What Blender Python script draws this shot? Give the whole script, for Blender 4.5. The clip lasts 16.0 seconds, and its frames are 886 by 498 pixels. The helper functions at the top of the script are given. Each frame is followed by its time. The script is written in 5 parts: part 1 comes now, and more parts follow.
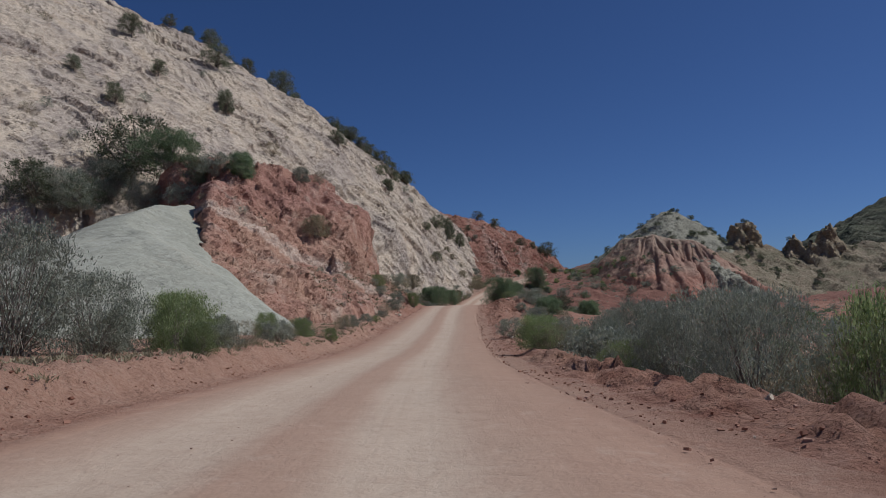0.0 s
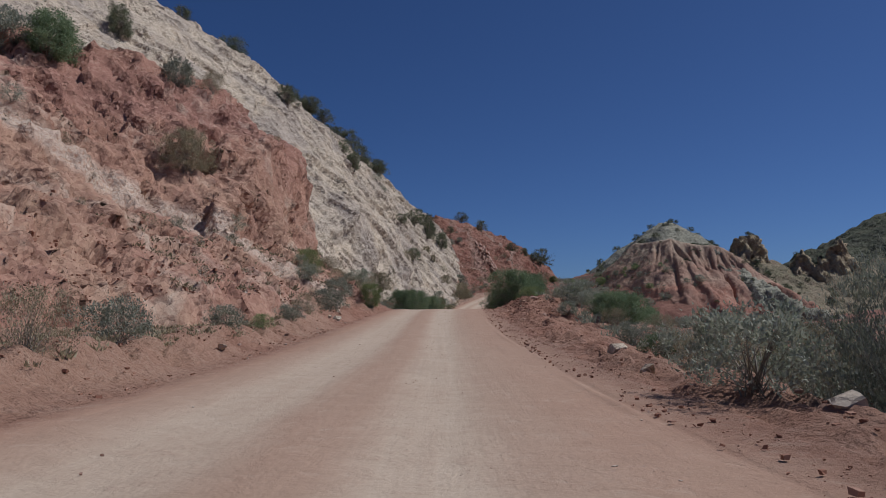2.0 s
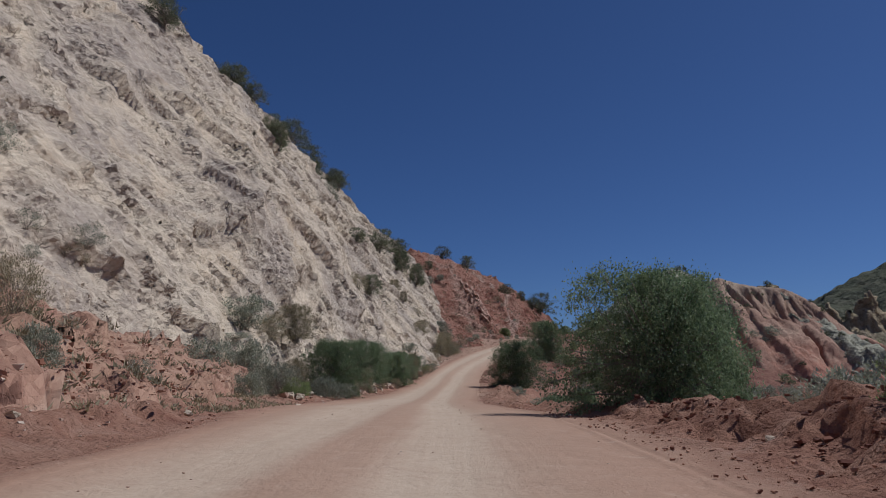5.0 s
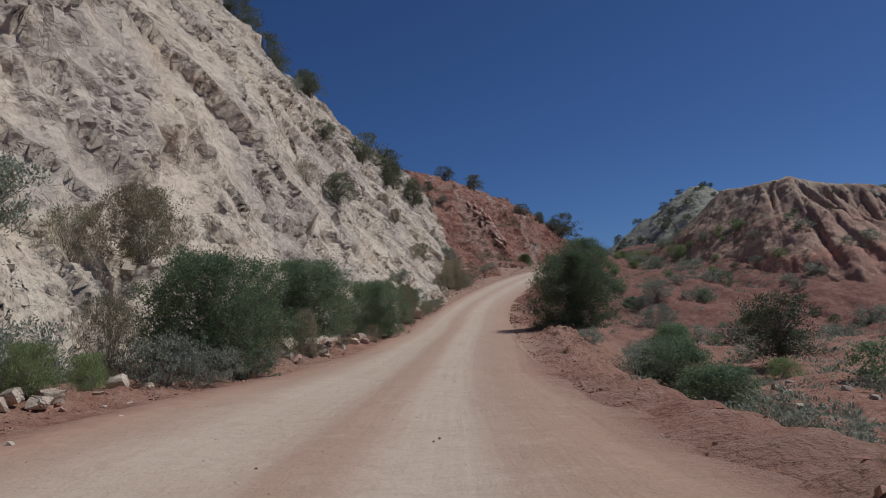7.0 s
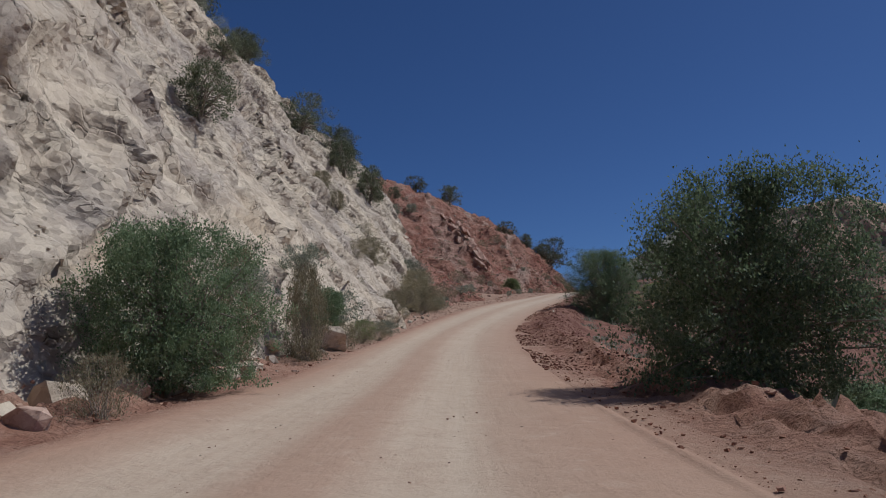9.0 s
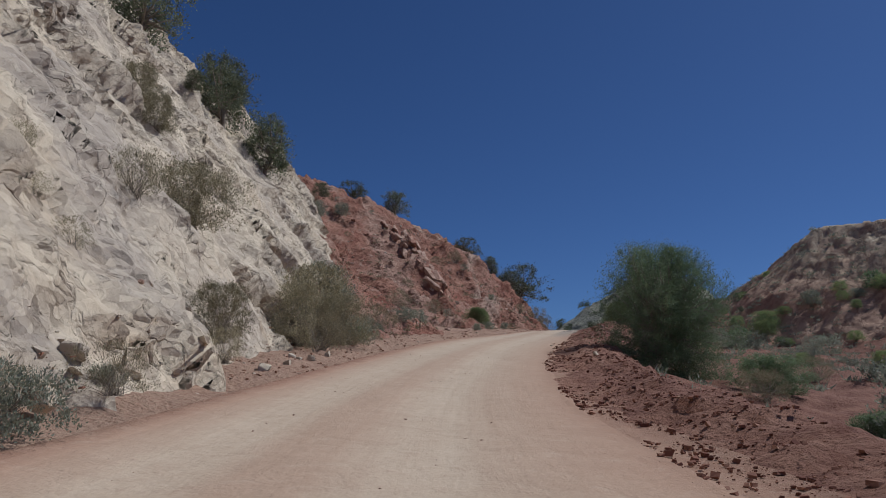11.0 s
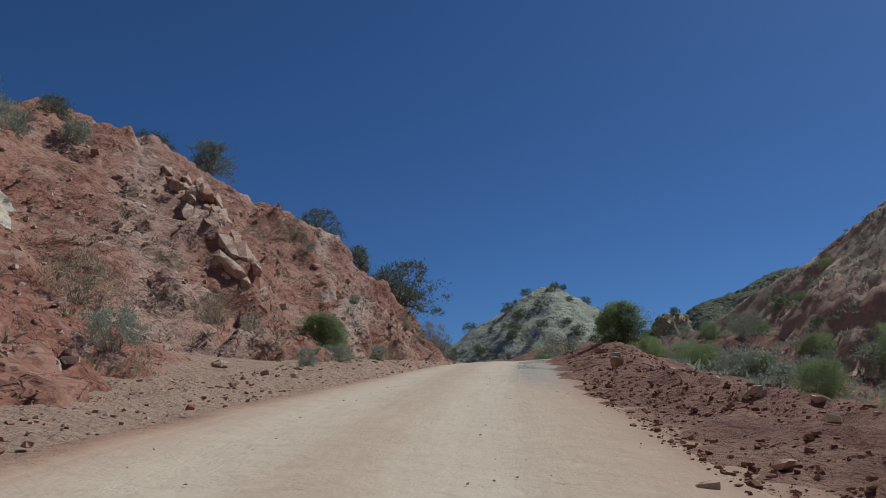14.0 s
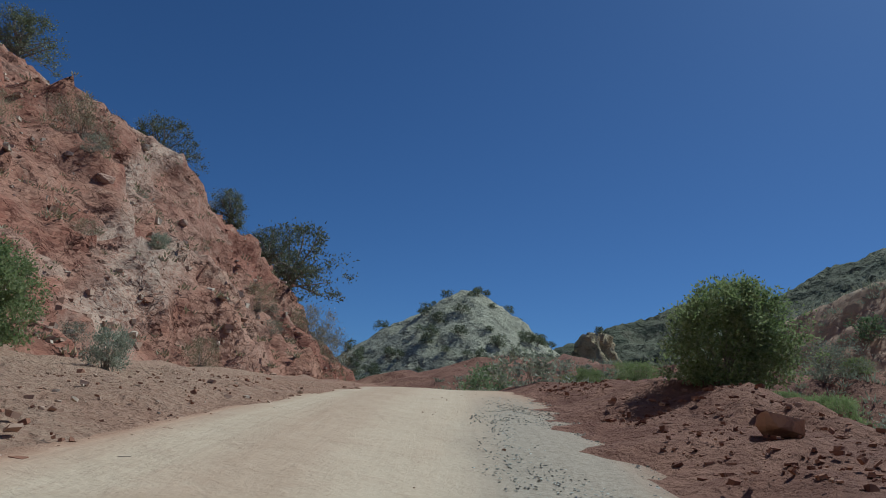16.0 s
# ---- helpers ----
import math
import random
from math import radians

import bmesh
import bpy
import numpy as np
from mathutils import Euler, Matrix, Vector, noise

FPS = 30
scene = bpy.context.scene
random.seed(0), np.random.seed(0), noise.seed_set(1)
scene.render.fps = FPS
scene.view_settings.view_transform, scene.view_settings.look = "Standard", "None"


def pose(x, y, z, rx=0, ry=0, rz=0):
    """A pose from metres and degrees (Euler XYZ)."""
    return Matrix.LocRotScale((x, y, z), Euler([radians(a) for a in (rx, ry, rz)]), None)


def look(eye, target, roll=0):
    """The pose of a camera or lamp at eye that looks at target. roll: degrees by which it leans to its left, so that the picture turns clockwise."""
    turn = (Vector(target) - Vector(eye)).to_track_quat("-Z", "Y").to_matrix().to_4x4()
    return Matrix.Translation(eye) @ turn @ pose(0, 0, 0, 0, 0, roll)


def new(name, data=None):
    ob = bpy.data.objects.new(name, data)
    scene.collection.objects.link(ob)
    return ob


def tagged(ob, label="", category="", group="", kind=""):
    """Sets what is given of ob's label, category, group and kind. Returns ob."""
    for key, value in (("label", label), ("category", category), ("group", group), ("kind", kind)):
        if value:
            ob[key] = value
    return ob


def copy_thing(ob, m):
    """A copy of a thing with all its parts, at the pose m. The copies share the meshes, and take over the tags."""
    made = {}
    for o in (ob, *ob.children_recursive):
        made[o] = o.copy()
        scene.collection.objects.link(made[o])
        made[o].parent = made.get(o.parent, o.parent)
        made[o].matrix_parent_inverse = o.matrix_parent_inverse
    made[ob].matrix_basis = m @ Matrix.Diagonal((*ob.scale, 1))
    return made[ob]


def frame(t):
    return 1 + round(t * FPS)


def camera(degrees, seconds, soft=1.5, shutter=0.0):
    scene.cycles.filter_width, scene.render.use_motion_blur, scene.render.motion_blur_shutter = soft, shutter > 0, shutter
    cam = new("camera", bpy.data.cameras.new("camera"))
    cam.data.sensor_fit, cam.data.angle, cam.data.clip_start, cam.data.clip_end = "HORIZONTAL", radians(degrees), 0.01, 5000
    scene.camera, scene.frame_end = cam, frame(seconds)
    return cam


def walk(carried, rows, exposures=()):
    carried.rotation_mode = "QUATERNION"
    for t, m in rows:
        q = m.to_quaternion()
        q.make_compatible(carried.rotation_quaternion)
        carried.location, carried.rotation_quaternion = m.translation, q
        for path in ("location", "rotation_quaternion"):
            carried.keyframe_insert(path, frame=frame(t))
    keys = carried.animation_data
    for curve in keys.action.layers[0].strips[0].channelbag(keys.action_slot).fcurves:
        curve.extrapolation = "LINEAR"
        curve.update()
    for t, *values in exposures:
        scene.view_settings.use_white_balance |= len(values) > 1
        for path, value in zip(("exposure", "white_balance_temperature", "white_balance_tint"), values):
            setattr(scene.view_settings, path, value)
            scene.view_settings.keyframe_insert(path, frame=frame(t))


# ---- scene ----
cam = camera(64, 16.0, soft=1.0)
PATH = [
    (0, (0.000, -0.000, 1.400), (0.011, 9.978, 2.069), -1.41),
    (0.5, (-0.328, 10.802, 0.848), (-0.327, 20.780, 1.513), -1.14),
    (1, (-0.580, 21.318, 0.418), (-0.542, 31.291, 1.150), -1.15),
    (1.5, (-0.582, 31.167, -0.011), (-0.408, 41.133, 0.795), -0.96),
    (2, (-0.332, 40.537, -0.400), (0.000, 50.489, 0.516), -0.54),
    (2.5, (-0.123, 49.982, -0.455), (0.390, 59.913, 0.593), -0.25),
    (3, (0.262, 59.612, -0.413), (0.909, 69.510, 0.854), 0.08),
    (3.5, (0.632, 69.140, -0.163), (1.375, 78.999, 1.338), 0.09),
    (4, (0.816, 77.962, 0.225), (1.567, 87.793, 1.897), 0.32),
    (4.2, (0.890, 81.327, 0.417), (1.650, 91.136, 2.205), 0.36),
    (5.2, (2.0, 97.2, 1.22), (2.62, 107.05, 2.85), 0.1),
    (6.3, (3.394, 114.378, 1.210), (3.835, 124.281, 2.529), -0.74),
    (6.5, (3.531, 117.353, 1.146), (4.029, 127.282, 2.222), -1.80),
    (7, (3.761, 124.789, 0.885), (4.339, 134.737, 1.725), -3.08),
    (7.5, (4.048, 131.928, 0.561), (4.699, 141.870, 1.414), -2.91),
    (8, (4.562, 139.111, 0.351), (5.318, 149.038, 1.287), -2.39),
    (9.1, (6.3, 156.6, 0.22), (7.35, 166.45, 1.65), -0.2),
    (10.3, (8.731, 176.431, 0.817), (10.152, 186.161, 2.632), 2.01),
    (10.5, (9.196, 179.568, 1.029), (10.695, 189.277, 2.897), 1.32),
    (11, (10.323, 187.357, 1.563), (12.064, 196.999, 3.562), 1.07),
    (11.5, (11.608, 194.903, 2.144), (13.470, 204.515, 4.180), 1.44),
    (12, (13.003, 201.668, 2.641), (15.076, 211.259, 4.571), 1.89),
    (12.5, (14.662, 208.087, 3.263), (17.081, 217.560, 5.360), 1.02),
    (13, (16.546, 214.002, 3.983), (19.368, 223.337, 6.193), -0.22),
    (13.5, (18.618, 219.720, 4.700), (21.783, 228.928, 6.982), -1.55),
    (14, (20.682, 225.236, 5.405), (24.085, 234.341, 7.755), -0.04),
    (14.5, (22.781, 230.250, 5.953), (26.486, 239.272, 8.160), 1.91),
    (15, (24.892, 235.134, 6.545), (28.788, 244.048, 8.861), 2.46),
    (15.5, (27.000, 239.690, 7.150), (31.111, 248.508, 9.460), 3.95),
    (16, (29.315, 244.114, 7.726), (33.700, 252.773, 10.136), 5.13),
]
walk(cam, [(t, look(eye, target, roll)) for t, eye, target, roll in PATH],
     exposures=[(0, -0.6, 5900, 11), (4, -0.58, 5900, 11), (7, -0.58, 5850, 9), (11, -0.5, 5800, 7), (16, -0.25, 5650, -6)])

# ---- light ----
world = bpy.data.worlds.new("desert_sky")
scene.world = world
world.use_nodes = True
sky = world.node_tree.nodes.new("ShaderNodeTexSky")
sky.sky_type, sky.sun_disc = "NISHITA", False
SUN_ELEVATION, SUN_AZIMUTH = radians(52), radians(77)
sky.sun_elevation, sky.sun_rotation = SUN_ELEVATION, SUN_AZIMUTH
sky.altitude, sky.air_density, sky.dust_density, sky.ozone_density = 1900, 0.85, 1.8, 3.0
background = world.node_tree.nodes["Background"]
deep = world.node_tree.nodes.new("ShaderNodeMix")
deep.data_type, deep.blend_type = "RGBA", "MULTIPLY"
deep.inputs[0].default_value = 1.0
deep.inputs[7].default_value = (0.68, 0.87, 1.2, 1)
world.node_tree.links.new(sky.outputs[0], deep.inputs[6])
world.node_tree.links.new(deep.outputs[2], background.inputs["Color"])
background.inputs["Strength"].default_value = 0.059
sun = new("sun", bpy.data.lights.new("sun", "SUN"))
sun.data.energy, sun.data.angle, sun.data.color = 4.45, radians(0.53), (1.0, 0.965, 0.91)
toward = Vector((math.sin(SUN_AZIMUTH) * math.cos(SUN_ELEVATION), math.cos(SUN_AZIMUTH) * math.cos(SUN_ELEVATION), math.sin(SUN_ELEVATION)))
sun.matrix_world = look(tuple(toward * 100), (0, 0, 0))


# ---- small tools ----
def hash3(i, j, k, seed=0):
    """A repeatable random number in 0..1 for whole-number cells."""
    i, j, k = (np.asarray(a).astype(np.int64) for a in (i, j, k))
    h = (i * 374761393 + j * 668265263 + k * 2147483647 + seed * 974634777) & 0xFFFFFFFF
    h = ((h ^ (h >> 13)) * 1274126177) & 0xFFFFFFFF
    h = ((h ^ (h >> 16)) * 2246822519) & 0xFFFFFFFF
    return ((h ^ (h >> 15)) & 0xFFFFFF) / float(0xFFFFFF)


def vnoise(p, seed=0):
    """Smooth noise in -1..1 at the points p (n x 3)."""
    b = np.floor(p)
    f = p - b
    f = f * f * f * (f * (f * 6 - 15) + 10)
    out = 0.0
    for dx in (0, 1):
        for dy in (0, 1):
            for dz in (0, 1):
                w = (f[:, 0] if dx else 1 - f[:, 0]) * (f[:, 1] if dy else 1 - f[:, 1]) * (f[:, 2] if dz else 1 - f[:, 2])
                out = out + w * hash3(b[:, 0] + dx, b[:, 1] + dy, b[:, 2] + dz, seed)
    return out * 2 - 1


def fbm(p, octaves=4, seed=0):
    out, amp = 0.0, 1.0
    for o in range(octaves):
        out = out + amp * vnoise(p * 2.03**o + o * 7.3, seed + o)
        amp *= 0.5
    return out / 1.9


def blocks(p, seed=0, tilt=0.6):
    """Broken rock: every cell is a tilted facet of its own; values about -1..1. Also the cell's own number."""
    b = np.floor(p)
    best = np.full(len(p), 1e9)
    val, num = np.zeros(len(p)), np.zeros(len(p))
    for dx in (-1, 0, 1):
        for dy in (-1, 0, 1):
            for dz in (-1, 0, 1):
                c = b + (dx, dy, dz)
                r = [hash3(c[:, 0], c[:, 1], c[:, 2], seed + n) for n in range(7)]
                q = c + np.stack(r[:3], 1)
                off = p - q
                d = (off**2).sum(1)
                v = (r[3] * 2 - 1) + tilt * 2 * (off[:, 0] * (r[4] - 0.5) + off[:, 1] * (r[5] - 0.5) + off[:, 2] * (r[6] - 0.5)) * 2
                near = d < best
                best, val, num = np.where(near, d, best), np.where(near, v, val), np.where(near, r[3], num)
    return val, num


def smooth(a, b, x):
    t = np.clip((x - a) / (b - a), 0, 1)
    return t * t * (3 - 2 * t)


def mesh_from(name, verts, faces, material, smooth_shade=True):
    me = bpy.data.meshes.new(name)
    me.from_pydata(np.asarray(verts, float).tolist(), [], np.asarray(faces).tolist() if not isinstance(faces, list) else faces)
    me.materials.append(material)
    if smooth_shade:
        me.shade_smooth()
    return me


def sheet(name, grid, material, uv=None, flat=False):
    """One mesh from a grid of points (rows x columns x 3)."""
    nu, nv = grid.shape[:2]
    ids = np.arange(nu * nv).reshape(nu, nv)
    quads = np.stack([ids[:-1, :-1], ids[1:, :-1], ids[1:, 1:], ids[:-1, 1:]], -1).reshape(-1, 4)
    me = mesh_from(name, grid.reshape(-1, 3), quads, material, not flat)
    if uv is not None:
        layer = me.uv_layers.new(name="plan")
        loops = np.zeros(len(me.loops), np.int32)
        me.loops.foreach_get("vertex_index", loops)
        layer.data.foreach_set("uv", uv.reshape(-1, 2)[loops].ravel().astype(np.float32))
    return new(name, me)


def normals(grid):
    du = np.gradient(grid, axis=0)
    dv = np.gradient(grid, axis=1)
    n = np.cross(du, dv)
    n /= np.linalg.norm(n, axis=-1, keepdims=True) + 1e-9
    n[n[..., 2] < 0] *= -1
    return n


def part(name, me, parent, label=""):
    ob = new(name, me)
    ob.parent = parent
    return tagged(ob, label=label)


# heights of all terrain, to stand things on
CELL, HX, HY = 0.5, (-130, 330), (-60, 480)
RASTER = np.full((int((HX[1] - HX[0]) / CELL), int((HY[1] - HY[0]) / CELL)), -99.0)


def note_heights(pts):
    i = ((pts[..., 0].ravel() - HX[0]) / CELL).astype(int)
    j = ((pts[..., 1].ravel() - HY[0]) / CELL).astype(int)
    ok = (i >= 0) & (j >= 0) & (i < RASTER.shape[0]) & (j < RASTER.shape[1])
    np.maximum.at(RASTER, (i[ok], j[ok]), pts[..., 2].ravel()[ok])


def drop(x, y):
    """The height of the terrain at a place of the plan."""
    i, j = int((x - HX[0]) / CELL), int((y - HY[0]) / CELL)
    z = -99.0
    if 1 <= i < RASTER.shape[0] - 1 and 1 <= j < RASTER.shape[1] - 1:
        some = RASTER[i - 1 : i + 2, j - 1 : j + 2]
        some = some[some > -90]
        if not len(some):
            some = RASTER[max(i - 5, 0) : i + 6, max(j - 5, 0) : j + 6]
            some = some[some > -90]
        if len(some):
            z = float(np.median(some)) if RASTER[i, j] < -90 else float(RASTER[i, j] * 0.5 + np.median(some) * 0.5)
    return max(z, float(ground_z(np.array([x]), np.array([y]))[0]))


# ---- plan of the road ----
ROAD = np.array([
    (0, -60, 3.4), (0, -25, 1.5), (0, 0, 0.1), (-0.45, 16, -0.65), (-0.58, 28, -1.2), (-0.3, 41, -1.7), (0.1, 55, -1.75),
    (0.6, 69, -1.45), (0.9, 80, -0.95), (1.6, 92, -0.25), (2.5, 103, 0.12), (3.4, 114, -0.1), (3.8, 125, -0.42),
    (4.6, 139, -0.95), (5.8, 152, -1.15), (7.2, 165, -0.95), (8.7, 176, -0.5), (10.3, 187, 0.26), (13, 201.7, 1.34),
    (16.5, 214, 2.68), (20.7, 225, 4.1), (24.9, 235, 5.25), (29.3, 244, 6.43), (33.7, 252, 7.7), (38.6, 261, 8.7),
    (44.6, 272, 9.3), (51.7, 285, 9.3), (60, 300, 8.8), (76, 330, 7.5), (110, 400, 6.0)])


def _ease(col):
    ys = np.arange(-60, 401, 1.0)
    v = np.interp(ys, ROAD[:, 1], ROAD[:, col])
    for _ in range(3):
        v = np.convolve(np.r_[[v[0]] * 3, v, [v[-1]] * 3], np.ones(7) / 7, "valid")
    return v


YS, XC, ZC = np.arange(-60, 401, 1.0), _ease(0), _ease(2)
SLANT = 1 / np.sqrt(1 + np.gradient(XC, YS) ** 2)


def road_x(y):
    return np.interp(y, YS, XC)


def road_z(y):
    return np.interp(y, YS, ZC)


def lateral(x, y):
    """Metres to the left of the road's line."""
    return (road_x(y) - x) * np.interp(y, YS, SLANT)


def bank_rough(x, y, l):
    """Broken clods and crusts on the banks beside the road."""
    amount = smooth(-1.5, -0.4, -l - rim_at(y) + np.interp(y, [185, 205], [0, 1.3])) * (1 - smooth(9, 12, -l)) + 0.8 * smooth(6.0, 6.8, l + 6.3 - left_at(y)) * (1 - smooth(8.5, 10, l))
    out = np.zeros(len(x))
    on = amount > 0
    p = np.stack([x, y, 0 * x], -1)[on]
    out[on] = amount[on] * np.interp(y[on], [170, 195], [1.0, 0.55]) * (0.15 * blocks(p / 0.95, 61)[0] + 0.085 * blocks(p / 0.42, 62)[0] + 0.14 * fbm(p / 2.2, 3, 63))
    return out


def tilt_at(y):
    """The road leans into its last bend: rise for each metre to the right."""
    return np.interp(y, [234, 247, 262, 300], [0.0, 0.055, 0.075, 0.03])


def rim_at(y):
    """Where the bank breaks off, in metres to the right of the road's line."""
    return np.interp(y, [112, 126, 146, 160, 192, 236, 248], [5.0, 3.7, 3.7, 4.8, 5.0, 5.0, 3.6])


def left_at(y):
    """Where the graded road ends on the left, in metres from its line."""
    return np.interp(y, [70, 90, 106, 120, 140, 150, 160, 172, 190, 205, 240, 252, 262], [6.3, 5.2, 5.5, 8.0, 8.8, 7.0, 6.0, 5.3, 4.7, 4.9, 4.9, 3.6, 2.9])


def ground_z(x, y):
    """The natural ground and the graded corridor of the road."""
    x, y = np.asarray(x, float), np.asarray(y, float)
    l, zc = lateral(x, y), road_z(y)
    p = np.stack([x, y, 0 * x], -1).reshape(-1, 3)
    n1 = fbm(p / 9.0, 3, 5).reshape(x.shape)
    n2 = fbm(p / 1.6, 3, 9).reshape(x.shape)
    lift = np.interp(y, [-60, 60, 85, 110, 150, 185, 400], [0.6, 0.6, 0.4, 0.22, 0.16, 0.12, 0.1])
    le = l + 6.3 - left_at(y)
    left = zc + lift * smooth(6.1, 7.6, le) + np.interp(y, [85, 130, 190], [1.0, 0.6, 0.35]) * (0.15 + 0.22 * n2) * np.exp(-((le - 7.6) / 0.9) ** 2) + 0.05 * np.clip(l - 8, 0, 40) + 0.35 * n1 * smooth(7, 12, l)
    fall = np.interp(y, [-60, 30, 70, 85, 110, 125, 150, 200, 222, 240, 300], [1.6, 1.9, 2.4, 1.2, 1.2, 3.2, 4.2, 3.6, 1.6, 0.9, 0.8])
    rim = rim_at(y)
    out = np.clip(-l - rim, 0, None)
    berm = np.interp(y, [-60, 80, 92, 112, 122, 172, 186, 215, 226, 262, 280], [0.22, 0.25, 0.5, 0.45, 0.2, 0.25, 0.45, 0.5, 0.62, 0.38, 0.3])
    girth = np.interp(y, [180, 226], [0.9, 1.35])
    bank = zc - fall * (1 - np.exp(-out / 4.5)) + berm * np.exp(-((out - 0.6) / girth) ** 2) * (1 + 0.6 * n2) * smooth(rim - np.interp(y, [185, 205], [0.9, 2.8]), rim + 0.3, -l)
    bank = bank + 1.35 * np.exp(-(((x - 11.5) / 5.5) ** 2 + ((y - 98) / 9.0) ** 2)) * smooth(4.5, 7, -l)
    bank = bank + 1.3 * np.exp(-(((x - 14.0) / 4.5) ** 2 + ((y - 169) / 13.0) ** 2)) * smooth(4.2, 7.0, -l)
    bank = bank + 0.55 * np.exp(-(((x - 40) / 4.5) ** 2 + ((y - 252.5) / 6.0) ** 2)) * smooth(2.0, 5.0, -l)
    base = np.interp(y, [-200, 60, 130, 200, 245, 300, 400, 700], [2, -3.0, -4.5, -4.5, 7.5, 9, 14, 20]) + 1.6 * n1
    near = 1 - smooth(24, 46, -l)
    base = base * near + (-3.6 + 1.3 * n1 + 0.012 * np.clip(y - 280, 0, 500)) * (1 - near)
    far = smooth(9, 34, -l)
    right = bank * (1 - far) + (base + 0.045 * np.clip(-l - 70, 0, 400)) * far + (0.7 * n1 + 0.28 * n2) * smooth(5.5, 9, -l)
    z = np.where(l > 0, left, right)
    z = z + 0.03 * n2 * smooth(2.0, 4.0, -l) * (l < 0)
    z = z - np.clip(l, -7, 5) * tilt_at(y)
    z = z - 0.07 * (smooth(0.8 - rim, 1.6 - rim, l) - smooth(5.4, 6.2, le))
    return z


def foot_line(pts, step):
    """Points, heights and outward normals along a line of (x, y, z)."""
    pts = np.array(pts, float)
    s = np.r_[0, np.cumsum(np.linalg.norm(np.diff(pts[:, :2], axis=0), axis=1))]
    u = np.arange(0, s[-1], step)
    line = np.stack([np.interp(u, s, pts[:, k]) for k in range(pts.shape[1])], 1)
    width = max(3, int(14 / step) | 1)
    for _ in range(2):
        line = np.stack([np.convolve(np.pad(line[:, k], width // 2, mode="edge"), np.ones(width) / width, "valid") for k in range(line.shape[1])], 1)
    t = np.gradient(line[:, :2], axis=0)
    wide = max(3, int(40 / step) | 1)
    t = np.stack([np.convolve(np.pad(t[:, k], wide // 2, mode="edge"), np.ones(wide) / wide, "valid") for k in range(2)], 1)
    t /= np.linalg.norm(t, axis=1, keepdims=True)
    return u, line, np.stack([-t[:, 1], t[:, 0]], 1)


def rise(line, out, d, h, sink=1.5):
    """A hillside sheet: profile h over distance d behind each foot point; line's fourth column scales it."""
    scale = line[:, 3:4] if line.shape[1] > 3 else np.ones((len(line), 1))
    g = np.zeros((len(line), len(d), 3))
    g[..., :2] = line[:, None, :2] + out[:, None] * d[None, :, None]
    g[..., 2] = line[:, 2:3] + scale * h[None, :]
    g[:, 0, 2] -= sink
    return g

# ---- materials ----
def node_mat(name):
    m = bpy.data.materials.new(name)
    m.use_nodes = True
    nt = m.node_tree
    return m, nt, nt.nodes["Principled BSDF"]


def nd(nt, kind, **values):
    n = nt.nodes.new(kind)
    for k, v in values.items():
        if k in n.inputs:
            n.inputs[k].default_value = v
    return n


def noise_node(nt, vec, scale, detail=6.0, rough=0.6, distort=0.0):
    n = nd(nt, "ShaderNodeTexNoise", Scale=scale, Detail=detail, Roughness=rough, Distortion=distort)
    nt.links.new(vec, n.inputs["Vector"])
    return n.outputs["Fac"]


def ramp(nt, fac, stops):
    r = nt.nodes.new("ShaderNodeValToRGB")
    while len(r.color_ramp.elements) < len(stops):
        r.color_ramp.elements.new(0.5)
    for e, (p, c) in zip(r.color_ramp.elements, stops):
        e.position, e.color = p, (*c, 1) if len(c) == 3 else c
    nt.links.new(fac, r.inputs["Fac"])
    return r.outputs["Color"]


def grey(nt, fac, a, b):
    m = nt.nodes.new("ShaderNodeMapRange")
    m.inputs["From Min"].default_value, m.inputs["From Max"].default_value = a, b
    nt.links.new(fac, m.inputs["Value"])
    return m.outputs["Result"]


def mix(nt, fac, a, b, blend="MIX"):
    m = nt.nodes.new("ShaderNodeMix")
    m.data_type, m.blend_type = "RGBA", blend
    for value, socket in ((fac, m.inputs[0]), (a, m.inputs[6]), (b, m.inputs[7])):
        if isinstance(value, (int, float)):
            socket.default_value = value
        elif isinstance(value, tuple):
            socket.default_value = (*value, 1)
        else:
            nt.links.new(value, socket)
    return m.outputs[2]


def bump(nt, bsdf, parts):
    """parts: (height, distance in metres) added up."""
    last = None
    for height, dist in parts:
        b = nd(nt, "ShaderNodeBump", Strength=1.0, Distance=dist)
        nt.links.new(height, b.inputs["Height"])
        if last:
            nt.links.new(last, b.inputs["Normal"])
        last = b.outputs["Normal"]
    nt.links.new(last, bsdf.inputs["Normal"])


def place(nt, stretch=(1, 1, 1)):
    g = nt.nodes.new("ShaderNodeNewGeometry")
    m = nt.nodes.new("ShaderNodeMapping")
    m.inputs["Scale"].default_value = stretch
    nt.links.new(g.outputs["Position"], m.inputs["Vector"])
    return m.outputs["Vector"]


